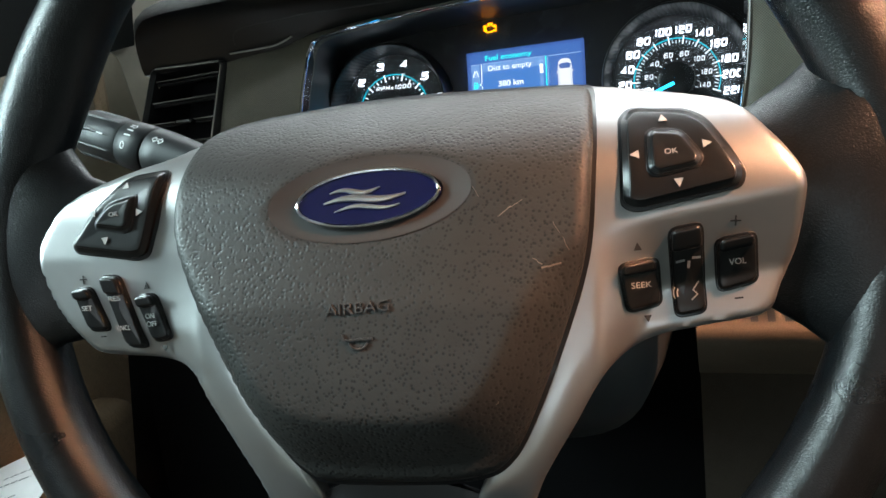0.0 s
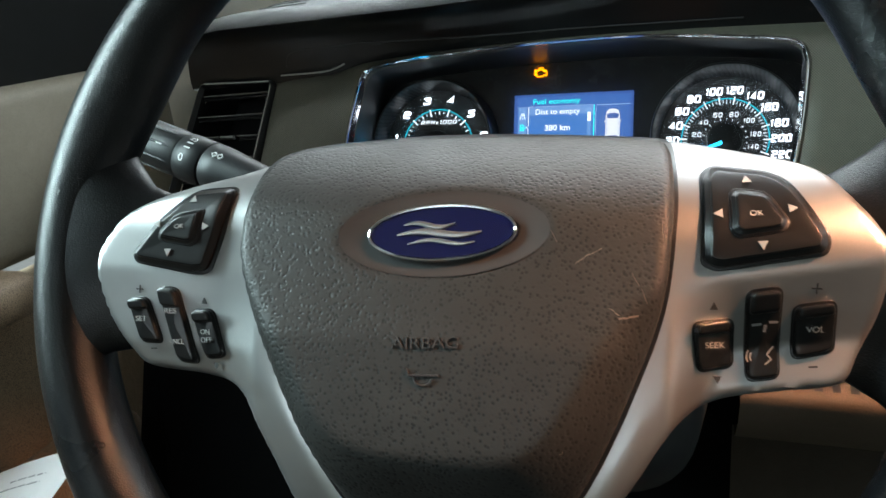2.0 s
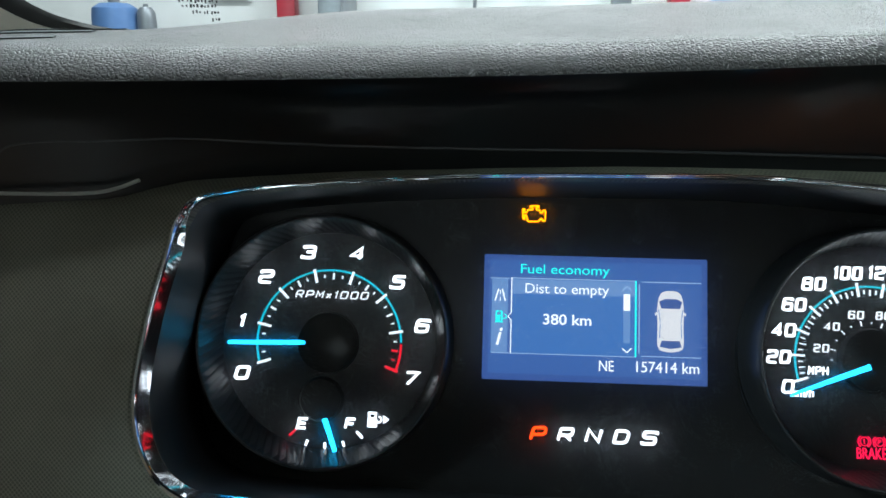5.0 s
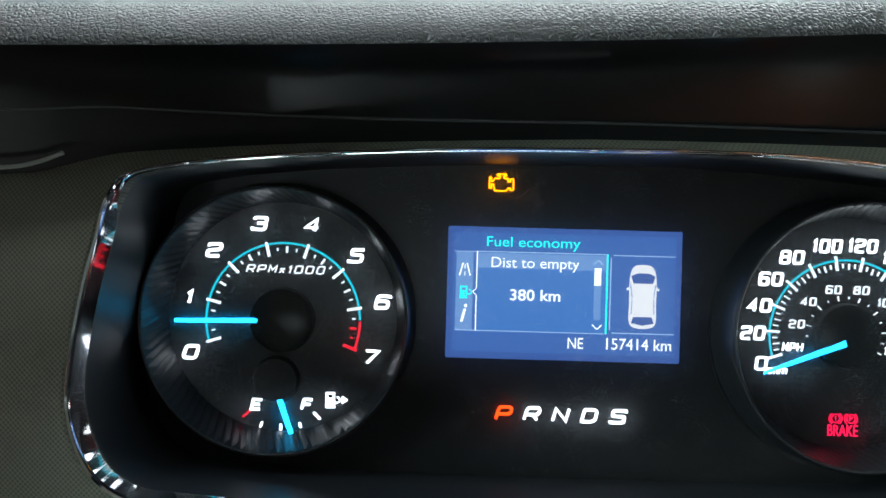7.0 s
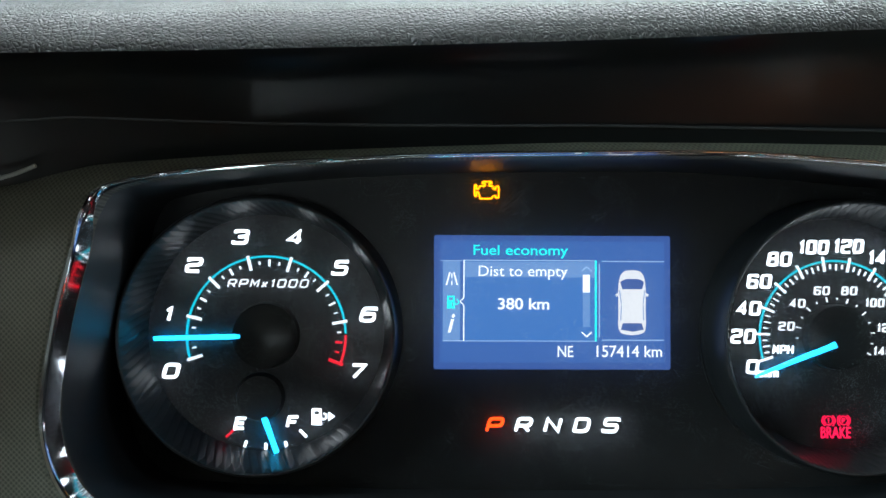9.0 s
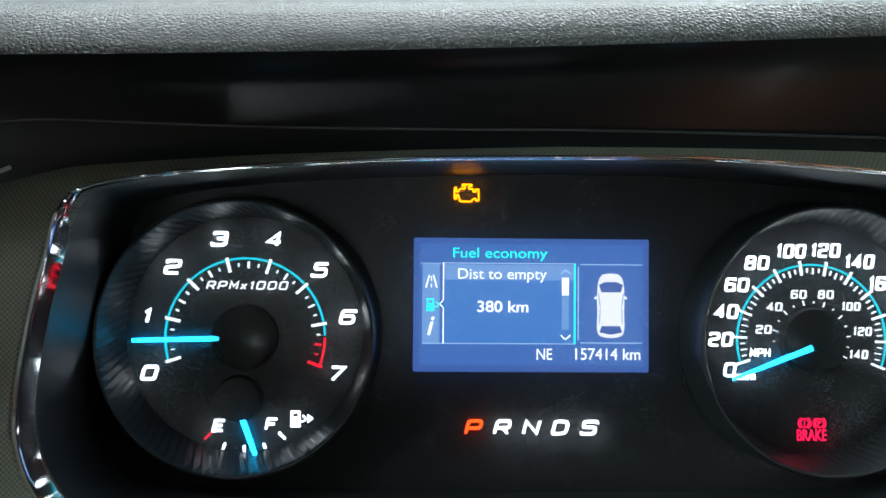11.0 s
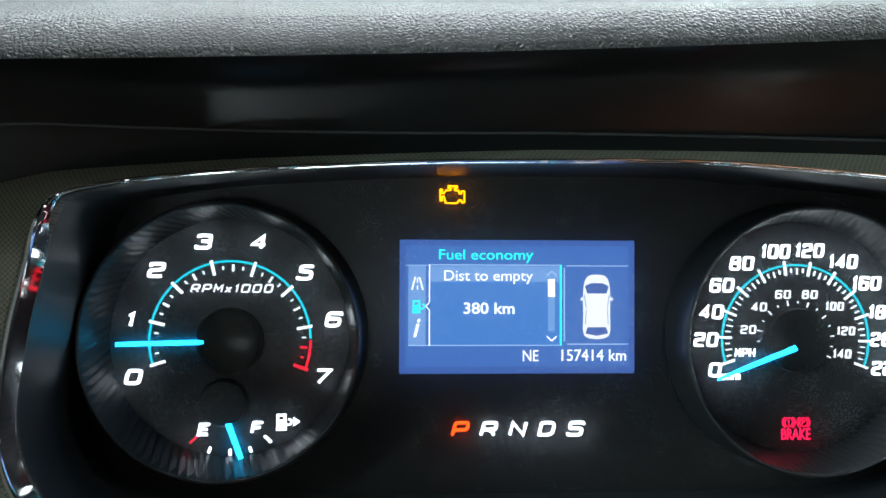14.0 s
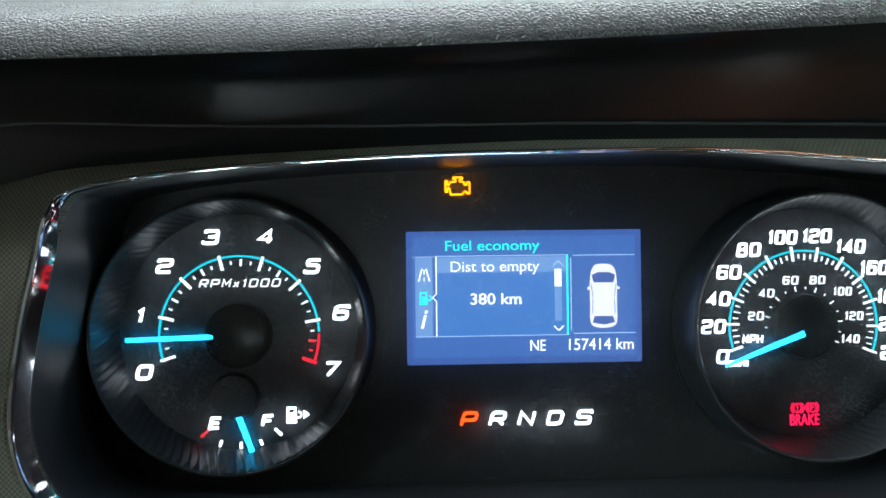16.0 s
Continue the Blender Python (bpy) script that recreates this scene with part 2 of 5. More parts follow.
SHROUD = material("slate_shroud_plastic", (0.018, 0.022, 0.025), 0.5, spec=0.4, grain=0.15, grain_size=0.0008, vary=0.2)
DOOR_DARK = material("dark_door_plastic", (0.012, 0.013, 0.013), 0.6, spec=0.15, grain=0.2, grain_size=0.001)
# Pale and not metal: the silver edges' sheen is put into the colour.
EDGE_SHEEN = material("edge_sheen_satin", (0.42, 0.42, 0.40), 0.35, vary=0.1)
# Grey for the highlights on the vent blades, painted as colour.
BLADE_HIGHLIGHT = material("blade_highlight_grey", (0.20, 0.20, 0.19), 0.35, vary=0.3)
CREAM = material("cream_end_plastic", (0.62, 0.56, 0.45), 0.6, spec=0.3, pit_shade=0.85, grain=0.2, grain_size=0.0012, kind="leather", vary=0.1)
PRINT_DIM = material("dull_white_print", (0.32, 0.32, 0.31), 0.5)
# Near black: the footwell's deep shade is put into this colour.
FOOTWELL_SHADE = material("footwell_shade_black", (0.003, 0.003, 0.0034), 0.9, spec=0.05, vary=0.3)
PRINT = material("white_print", (0.75, 0.75, 0.75), 0.5)
PRINT_GREY = material("faded_grey_print", (0.22, 0.22, 0.22), 0.5)
PRINT_DARK = material("dark_print", (0.02, 0.02, 0.02), 0.5)
EMBLEM = material("navy_enamel", (0.004, 0.006, 0.040), 0.12, coat=0.6, vary=0.1)
SEAL = material("black_rubber_seal", (0.012, 0.012, 0.012), 0.6)
GLASS = pane("windscreen_glass", (0.96, 0.98, 0.97))
W_GLOW = glow("lit_white", (0.82, 0.92, 1.0), 3.2)
T_GLOW = glow("lit_tick", (0.82, 0.92, 1.0), 1.3)
C_GLOW = glow("lit_cyan", (0.0, 0.62, 0.78), 1.0)
N_GLOW = glow("lit_needle", (0.012, 0.50, 1.0), 4.5)
R_GLOW = glow("lit_red", (0.8, 0.01, 0.03), 1.2)
B_GLOW = glow("lit_crimson", (1.0, 0.006, 0.07), 1.6)
A_GLOW = glow("lit_amber", (1.0, 0.30, 0.0), 4.0)
Y_GLOW = glow("lit_yellow", (1.0, 0.15, 0.0), 4.5)
P_GLOW = glow("lit_orange_letter", (1.0, 0.055, 0.004), 3.2)
S_EDGE = glow("screen_border", (0.040, 0.10, 0.34), 1.0)
S_BACK = glow("screen_blue", (0.045, 0.13, 0.41), 1.0)
S_PANEL = glow("screen_panel_blue", (0.05, 0.175, 0.50), 1.0)
S_LIGHT = glow("screen_light_blue", (0.14, 0.29, 0.60), 1.0)
S_WHITE = glow("screen_white", (0.8, 0.9, 1.0), 1.3)
S_LINE = glow("screen_line", (0.35, 0.55, 0.85), 1.0)
S_CYAN = glow("screen_cyan", (0.01, 0.80, 0.76), 1.4)
S_CAR = glow("screen_car_white", (0.75, 0.8, 0.86), 1.0)

# ---- building helpers ----


def thing(name, label, category, m=Matrix(), group="", kind="", flat=False):
    ob = new(name)
    ob.empty_display_size = 0.05
    ob.matrix_world = m if flat else G @ m
    return tagged(ob, label, category, group, kind)


def part(name, bm, mat, parent, label="", smooth=35):
    me = bpy.data.meshes.new(name)
    bmesh.ops.recalc_face_normals(bm, faces=bm.faces[:])
    bm.to_mesh(me)
    bm.free()
    if smooth:
        me.shade_smooth()
        me.set_sharp_from_angle(angle=radians(smooth))
    me.materials.append(mat)
    ob = new(name, me)
    ob.parent = parent
    return tagged(ob, label)


def box(c, s, bevel=0.0, segs=2, m=None):
    bm = bmesh.new()
    bmesh.ops.create_cube(bm, size=1.0)
    bmesh.ops.scale(bm, vec=s, verts=bm.verts)
    if bevel:
        bmesh.ops.bevel(bm, geom=bm.edges[:], offset=bevel, segments=segs, affect="EDGES", profile=0.5)
    if m is not None:
        bmesh.ops.transform(bm, matrix=m, verts=bm.verts)
    bmesh.ops.translate(bm, vec=c, verts=bm.verts)
    return bm


def curve(points, per=8, closed=True):
    """A smooth line through points (Catmull-Rom)."""
    p, n, out = [Vector(q) for q in points], len(points), []
    for i in range(n if closed else n - 1):
        a, b, c, d = (p[(i + k) % n] if closed else p[min(max(i + k, 0), n - 1)] for k in (-1, 0, 1, 2))
        for j in range(per):
            t = j / per
            out.append(0.5 * (2 * b + (c - a) * t + (2 * a - 5 * b + 4 * c - d) * t * t + (3 * b - a - 3 * c + d) * t ** 3))
    if not closed:
        out.append(p[-1])
    return out


def rounded(points, r, segs=5):
    """A polygon with its corners rounded off by r."""
    out, n = [], len(points)
    for i in range(n):
        a, b, c = (Vector(points[(i + k) % n][:2]) for k in (-1, 0, 1))
        da, dc = (a - b), (c - b)
        ra = min(r, da.length * 0.45, dc.length * 0.45)
        p, q = b + da.normalized() * ra, b + dc.normalized() * ra
        for k in range(segs + 1):
            t = k / segs
            out.append((1 - t) ** 2 * p + 2 * t * (1 - t) * b + t * t * q)
    return out


def edge_distance(xy, line):
    a = np.array([q[:2] for q in line])
    b = np.roll(a, -1, 0)
    d = b - a
    t = np.clip(((xy - a) * d).sum(1) / np.maximum((d * d).sum(1), 1e-12), 0, 1)
    return np.sqrt((((a + t[:, None] * d) - xy) ** 2).sum(1).min())


def sheet(outline, top, bottom, step=0.006, edge=0.003, rings=3):
    """A slab over an outline: top(x, y) with a rounded edge, bottom(x, y) below."""
    bm = bmesh.new()
    f = bm.faces.new([bm.verts.new((q[0], q[1], 0)) for q in outline])
    for _ in range(rings):
        bmesh.ops.inset_region(bm, faces=[f], thickness=edge / rings, use_even_offset=True)
    lo = [min(q[k] for q in outline) for k in (0, 1)]
    hi = [max(q[k] for q in outline) for k in (0, 1)]
    for k in (0, 1):
        n = max(1, int((hi[k] - lo[k]) / step))
        for i in range(1, n):
            at, no = Vector((0, 0, 0)), Vector((0, 0, 0))
            at[k], no[k] = lo[k] + (hi[k] - lo[k]) * i / n, 1
            bmesh.ops.bisect_plane(bm, geom=bm.verts[:] + bm.edges[:] + bm.faces[:], plane_co=at, plane_no=no, dist=2e-4)
    faces = bm.faces[:]
    made = bmesh.ops.extrude_face_region(bm, geom=faces)
    low = {v for v in made["geom"] if isinstance(v, bmesh.types.BMVert)}
    for v in bm.verts:
        if v in low:
            v.co.z = bottom(v.co.x, v.co.y)
        else:
            d = min(edge_distance(np.array(v.co[:2]), outline), edge)
            v.co.z = top(v.co.x, v.co.y) - (edge - math.sqrt(max(0, edge * edge - (edge - d) ** 2)))
    return bm


def plate(outline, z0, z1, bevel=0.0):
    bm = bmesh.new()
    f = bm.faces.new([bm.verts.new((q[0], q[1], z0)) for q in outline])
    made = bmesh.ops.extrude_face_region(bm, geom=[f])
    up = [v for v in made["geom"] if isinstance(v, bmesh.types.BMVert)]
    for v in up:
        v.co.z = z1
    if bevel:
        rim = [e for e in bm.edges if all(abs(v.co.z - z1) < 1e-7 for v in e.verts)]
        bmesh.ops.bevel(bm, geom=rim, offset=bevel, segments=2, affect="EDGES")
    return bm


def tube(points, radius, segs=10, closed=False, flat=None):
    """A round bar along points; radius may be a list; flat squeezes it along local z."""
    bm, rings, n = bmesh.new(), [], len(points)
    P = [Vector(q).to_3d() for q in points]
    up = None
    for i, q in enumerate(P):
        a = P[(i - 1) % n] if closed or i else P[0]
        b = P[(i + 1) % n] if closed or i < n - 1 else P[-1]
        w = (b - a).normalized()
        if up is None:
            up = w.orthogonal().normalized()
        up = (up - w * up.dot(w)).normalized()
        side = w.cross(up)
        r = radius[i] if isinstance(radius, (list, tuple)) else radius
        rings.append([bm.verts.new(q + r * (math.cos(2 * math.pi * k / segs) * up + math.sin(2 * math.pi * k / segs) * side)) for k in range(segs)])
    for i in range(n if closed else n - 1):
        a, b = rings[i], rings[(i + 1) % n]
        for k in range(segs):
            bm.faces.new((a[k], a[(k + 1) % segs], b[(k + 1) % segs], b[k]))
    if not closed:
        bm.faces.new(rings[0]), bm.faces.new(rings[-1])
    return bm


def loft(rings, closed_ends=True, ring_closed=True):
    bm = bmesh.new()
    V = [[bm.verts.new(q) for q in r] for r in rings]
    n = len(V[0])
    for a, b in zip(V, V[1:]):
        for k in range(n if ring_closed else n - 1):
            bm.faces.new((a[k], a[(k + 1) % n], b[(k + 1) % n], b[k]))
    if closed_ends:
        bm.faces.new(V[0]), bm.faces.new(V[-1])
    return bm


def disc(c, r, z0, z1, segs=48, bevel=0.0):
    return plate([(c[0] + r * math.cos(2 * math.pi * k / segs), c[1] + r * math.sin(2 * math.pi * k / segs)) for k in range(segs)], z0, z1, bevel)


def revolve(c, profile, segs=64):
    """profile: (radius, z) pairs, turned about the local z axis through c."""
    return loft([[(c[0] + r * math.cos(2 * math.pi * k / segs), c[1] + r * math.sin(2 * math.pi * k / segs), z) for k in range(segs)] for r, z in profile], False)


def bar(a, b, w, z0=0.0, z1=0.0006):
    """A thin straight mark from a to b, w wide."""
    a, b = Vector(a), Vector(b)
    s = (b - a).normalized().orthogonal() * w / 2
    return plate([a + s, a - s, b - s, b + s], z0, z1)


def arc(c, r, w, a0, a1, z0=0.0, z1=0.0006, segs=60):
    """A flat band on a circle between two angles (degrees)."""
    angles = [radians(a0 + (a1 - a0) * k / segs) for k in range(segs + 1)]
    out = [(c[0] + (r + w / 2) * math.cos(a), c[1] + (r + w / 2) * math.sin(a)) for a in angles]
    out += [(c[0] + (r - w / 2) * math.cos(a), c[1] + (r - w / 2) * math.sin(a)) for a in reversed(angles)]
    bm = bmesh.new()
    n = segs + 1
    for z in (z0, z1):
        V = [bm.verts.new((*q, z)) for q in out]
        for k in range(segs):
            bm.faces.new((V[k], V[k + 1], V[2 * n - 2 - k], V[2 * n - 1 - k]))
    return bm


def join(*bms):
    out = bmesh.new()
    for b in bms:
        me = bpy.data.meshes.new("joined")
        b.to_mesh(me)
        b.free()
        out.from_mesh(me)
        bpy.data.meshes.remove(me)
    return out


def words(body, at, w, h, z=0.0, depth=0.0003, shear=0.0, bold=0.0, turn=0.0):
    """Lettering fitted to a width and height, centred on at."""
    cu = bpy.data.curves.new("words", "FONT")
    cu.body, cu.size, cu.shear, cu.offset, cu.extrude, cu.resolution_u = body, 1.0, shear, bold, 0.02, 4
    ob = new("words", cu)
    dg = bpy.context.evaluated_depsgraph_get()
    me = bpy.data.meshes.new_from_object(ob.evaluated_get(dg))
    bm = bmesh.new()
    bm.from_mesh(me)
    bpy.data.objects.remove(ob), bpy.data.curves.remove(cu), bpy.data.meshes.remove(me)
    lo = [min(v.co[k] for v in bm.verts) for k in range(3)]
    hi = [max(v.co[k] for v in bm.verts) for k in range(3)]
    ca, sa = math.cos(radians(turn)), math.sin(radians(turn))
    for v in bm.verts:
        x = ((v.co.x - lo[0]) / (hi[0] - lo[0]) - 0.5) * w
        y = ((v.co.y - lo[1]) / (hi[1] - lo[1]) - 0.5) * h
        v.co = (at[0] + ca * x - sa * y, at[1] + sa * x + ca * y, z + depth * (v.co.z - lo[2]) / (hi[2] - lo[2]))
    return bm


BOX = [(0, 0), (1, 0), (1, 1), (0, 1)]
STROKES = {"0": [(BOX, True)], "1": [([(0.1, 0.76), (0.75, 1), (0.75, 0)], False)], "2": [([(0, 0.80), (0, 1), (1, 1), (1, 0.54), (0, 0.48), (0, 0), (1, 0)], False)],
           "3": [([(0, 0.82), (0, 1), (0.96, 1), (0.96, 0.53), (0.3, 0.53)], False), ([(0.3, 0.53), (1, 0.53), (1, 0), (0, 0), (0, 0.2)], False)],
           "4": [([(0.76, 0), (0.76, 1), (0, 0.28), (1, 0.28)], False)], "5": [([(1, 1), (0.08, 1), (0.08, 0.58), (1, 0.58), (1, 0), (0, 0), (0, 0.18)], False)],
           "6": [([(1, 0.84), (1, 1), (0, 1), (0, 0), (1, 0), (1, 0.57), (0.1, 0.57)], False)], "7": [([(0, 1), (1, 1), (0.3, 0)], False)],
           "8": [([(0.04, 0.53), (0.96, 0.53), (0.96, 1), (0.04, 1)], True), ([(0, 0), (1, 0), (1, 0.53), (0, 0.53)], True)],
           "P": [([(0, 0), (0, 1), (1, 1), (1, 0.42), (0, 0.42)], False)], "R": [([(0, 0), (0, 1), (1, 1), (1, 0.44), (0, 0.44)], False), ([(0.5, 0.44), (1, 0)], False)],
           "N": [([(0, 0), (0, 1), (1, 0), (1, 1)], False)], "D": [([(0, 0), (0.7, 0), (0.92, 0.08), (1, 0.25), (1, 0.75), (0.92, 0.92), (0.7, 1), (0, 1)], True)], "S": [([(1, 0.82), (1, 1), (0, 1), (0, 0.53), (1, 0.53), (1, 0), (0, 0), (0, 0.18)], False)],
           "E": [([(1, 1), (0, 1), (0, 0), (1, 0)], False), ([(0, 0.5), (0.85, 0.5)], False)], "F": [([(1, 1), (0, 1), (0, 0)], False), ([(0, 0.5), (0.85, 0.5)], False)],
           "M": [([(0, 0), (0, 1), (0.5, 0.35), (1, 1), (1, 0)], False)], "x": [([(0, 0), (1, 0.66)], False), ([(0, 0.66), (1, 0)], False)], "H": [([(0, 0), (0, 1)], False), ([(1, 0), (1, 1)], False), ([(0, 0.5), (1, 0.5)], False)]}


def ribbon(points, w, z0, z1, closed):
    """A flat band of even width along a line."""
    p, n, bm, rows = [Vector(q) for q in points], len(points), bmesh.new(), []
    for i in range(n):
        a = p[(i - 1) % n] if closed or i else p[0]
        b = p[(i + 1) % n] if closed or i < n - 1 else p[-1]
        d0, d1 = p[i] - a, b - p[i]
        d0, d1 = (d0 if d0.length > 1e-9 else d1).normalized(), (d1 if d1.length > 1e-9 else d0).normalized()
        t = (d0 + d1).normalized()
        m = min(1.6, 1 / max(0.3, t.dot(d1))) * w / 2
        side = Vector((-t.y, t.x)) * m
        rows.append([bm.verts.new((*(p[i] + side * k), z)) for k, z in ((1, z0), (1, z1), (-1, z1), (-1, z0))])
    for i in range(n if closed else n - 1):
        a, b = rows[i], rows[(i + 1) % n]
        for k in range(4):
            bm.faces.new((a[k], a[(k + 1) % 4], b[(k + 1) % 4], b[k]))
    if not closed:
        bm.faces.new(rows[0]), bm.faces.new(rows[-1])
    return bm


def squared(body, at, w, h, thick, shear=0.0, depth=0.0006, gap=0.32):
    """The wide squared characters of the dials, as even strokes, centred on at; w is the whole width."""
    wide = [0.5 if ch == "1" else 0.7 if ch == "x" else 1.0 for ch in body]
    unit = w / (sum(wide) + gap * (len(body) - 1))
    x, out = at[0] - w / 2, []
    for ch, f in zip(body, wide):
        sx, sy = f * unit - thick, h - thick
        for line, closed in STROKES[ch]:
            pts = [(thick / 2 + px_ * sx, py_ * sy - sy / 2) for px_, py_ in line]
            r = 0.0 if ch in "147NMxEFH" else 0.26 * min(sx, sy)
            if closed:
                pts = rounded(pts, 0.09 * sx if ch == "D" else r, 4)
            elif r:
                mid = rounded([pts[0]] + pts[1:-1] + [pts[-1]], r, 4)
                pts = [Vector(pts[0])] + mid[5:-5] + [Vector(pts[-1])]
            out.append(ribbon([(x + q[0] + shear * (q[1]), at[1] + q[1]) for q in pts], thick, 0.0, depth, closed))
        x += (f + gap) * unit
    return join(*out)


def lift(bm, f):
    """Lay a flat mesh onto a curved surface z = f(x, y)."""
    for v in bm.verts:
        v.co.z += f(v.co.x, v.co.y)
    return bm


FACE = pose(0, 0, 0, 90)  # local x right, y up, z towards the driver


def mm(points):
    return [(x / 1000, y / 1000) for x, y in points]


# ---- cabin shell: windscreen, pillars, roof, doors (world frame: z up) ----
def slab(name, corners, thick, mat, parent, label=""):
    """A flat panel through four corners, thickened along its normal."""
    q = [Vector(c) for c in corners]
    n = (q[1] - q[0]).cross(q[2] - q[0]).normalized() * thick
    bm = bmesh.new()
    a, b = [bm.verts.new(c) for c in q], [bm.verts.new(c + n) for c in q]
    bm.faces.new(a), bm.faces.new(b)
    for k in range(4):
        bm.faces.new((a[k], a[(k + 1) % 4], b[(k + 1) % 4], b[k]))
    return part(name, bm, mat, parent, label, 0)


# ---- dashboard ----
dash = thing("dashboard", "black padded dashboard with charcoal trim and beige lower panels", "dashboard")


def pad_top(x, y):
    z = sum(np.interp(y + d, [-0.14, -0.06, 0.0, 0.03, 0.1, 0.5], [0.053, 0.101, 0.137, 0.150, 0.172, 0.300]) for d in (-0.02, -0.01, 0, 0.01, 0.02)) / 5
    end = max(0.0, -0.262 - x) * max(0.0, min(1.0, (0.12 - y) / 0.1))
    far = min(1.0, max(0.0, (-0.09 - x) / 0.14)) * min(1.0, max(0.0, (y + 0.080) / 0.07))
    return z + 0.040 * x + 0.06 * x * x - 5 * end * end - 0.009 * far * far * (3 - 2 * far)


def pad_bottom(x, y):
    """The underside: it runs back and down from the lip to the trim."""
    low = np.interp(x, [-0.5, -0.225, -0.185, -0.155, 0.0, 0.8], [0.030, 0.034, 0.038, 0.044, 0.0505, 0.052])
    lip = pad_top(x, y) - 0.0085 + 0.01 * max(0.0, min(0.2, x))
    return low + (lip - low) * min(1.0, max(0.0, (-0.056 - y) / 0.031)) ** 0.8 + 0.15 * max(0, y + 0.05)


pad_line = [(0.80, -0.080), (0.4, -0.083), (0.1, -0.086), (0.0, -0.087), (-0.10, -0.088), (-0.18, -0.0885), (-0.255, -0.0885)]
pad_line += [(q.x, q.y) for q in curve([(-0.255, -0.0885), (-0.288, -0.087), (-0.311, -0.070), (-0.326, -0.03), (-0.350, 0.06), (-0.39, 0.16), (-0.44, 0.26), (-0.50, 0.36)], 5, False)[1:]]
pad_line += [(-0.45, 0.46), (-0.2, 0.52), (0.2, 0.54), (0.8, 0.52)]
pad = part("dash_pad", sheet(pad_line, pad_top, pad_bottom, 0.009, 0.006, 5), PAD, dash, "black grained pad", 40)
pad.data.materials.append(PAD_SHADE)
# Faces that look down get the black with shade painted in.
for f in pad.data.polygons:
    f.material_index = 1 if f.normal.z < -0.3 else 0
# Black strips laid on the pad stand for the shade inside its slots.
for ends in (((-0.269, -0.032), (-0.255, -0.024), (-0.232, -0.016)), ((-0.277, -0.006), (-0.254, 0.000), (-0.226, 0.004)), ((-0.280, 0.010), (-0.256, 0.018), (-0.222, 0.026))):
    slot = ribbon([(q.x, q.y) for q in curve([Vector((*q, 0)) for q in ends], 8, False)], 0.0055, 0.0002, 0.0008, False)
    part("defroster_slot_shade", lift(slot, pad_top), BLACK_DEEP, dash)

# opening of the instruments, in the face frame
BEZEL = curve(mm([(-165, -33), (-162, -5), (-157, 17), (-153.5, 31), (-144, 39), (-104, 44.5), (-46, 48), (0, 49), (47, 49.2), (86, 47), (130, 43), (151, 39), (157, 30), (157, 10), (153, -31), (147, -56), (133, -66), (95, -69), (30, -70), (-64, -69.5), (-130, -66.5), (-149, -63), (-160, -52)]), 6)
BEZEL = [(q.x, q.y) for q in (Vector((*p, 0)) if len(p) == 2 else p for p in BEZEL)]


def around(points, grow):
    return [(x * grow[0], y * grow[1]) for x, y in points]


def trim_outer(n):
    """The trim's outer line, point by point beside the opening's."""
    out = []
    lines = mm([(-238, 37), (-214, 37.8), (-183, 39), (-170, 43.2), (-156, 47), (-100, 52), (0, 56), (100, 56), (160, 54), (260, 50), (270, -20), (262, -92), (100, -96), (-60, -94), (-130, -90), (-250, -82), (-257, -60)])
    poly = [Vector(q) for q in lines]
    for x, y in BEZEL:
        d = Vector((x + 0.004, y + 0.008))
        d = d.normalized()
        best = None
        for a, b in zip(poly, poly[1:] + poly[:1]):
            e = b - a
            den = d.x * e.y - d.y * e.x
            if abs(den) < 1e-9:
                continue
            w = a - Vector((-0.004, -0.008))
            t, s = (w.x * e.y - w.y * e.x) / den, (w.x * d.y - w.y * d.x) / den
            if t > 0 and -1e-6 <= s <= 1 + 1e-6 and (best is None or t < best):
                best = t
        out.append((-0.004 + d.x * best, -0.008 + d.y * best))
    return out


OUT = trim_outer(len(BEZEL))
trim_rings = []
for f, z in ((0.0, 0.050), (0.0, 0.0585), (0.03, 0.0610), (0.12, 0.0605), (0.35, 0.058), (0.65, 0.055), (0.92, 0.0525), (0.98, 0.0505), (1.0, 0.046), (1.0, 0.0)):
    trim_rings.append([(a[0] * (1 - f) + b[0] * f, a[1] * (1 - f) + b[1] * f, z) for a, b in zip(BEZEL, OUT)])
trim = loft(trim_rings, False)
bmesh.ops.transform(trim, matrix=FACE, verts=trim.verts)
part("cluster_trim", trim, TRIM, dash, "charcoal fine-weave plastic surround", 40)


def cross(points, x0, x1, steps=2, round_by=0.0):
    """A panel with one cross-section (y, z) drawn out along x."""
    line = points
    return loft([[(x0 + (x1 - x0) * k / steps, y, z) for y, z in line] for k in range(steps + 1)], False, False)


knee = [(q.x, q.y) for q in curve([Vector((-0.046, -0.080)), Vector((-0.058, -0.086)), Vector((-0.062, -0.10)), Vector((-0.066, -0.13)), Vector((-0.09, -0.152)), Vector((-0.135, -0.160)), Vector((-0.150, -0.168)), Vector((-0.1515, -0.176)), Vector((-0.138, -0.188)), Vector((-0.100, -0.206)), Vector((-0.05, -0.225)), Vector((-0.03, -0.42))], 4, False)]
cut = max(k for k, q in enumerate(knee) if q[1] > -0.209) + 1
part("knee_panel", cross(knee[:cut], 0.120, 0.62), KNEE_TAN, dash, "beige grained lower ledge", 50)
# Below the crease the panel's shade is painted in by the darker copy.
part("knee_underside", cross(knee[cut - 1:], 0.120, 0.62), KNEE_SHADED, dash, "tan grained underside, shade put into its colour", 50)
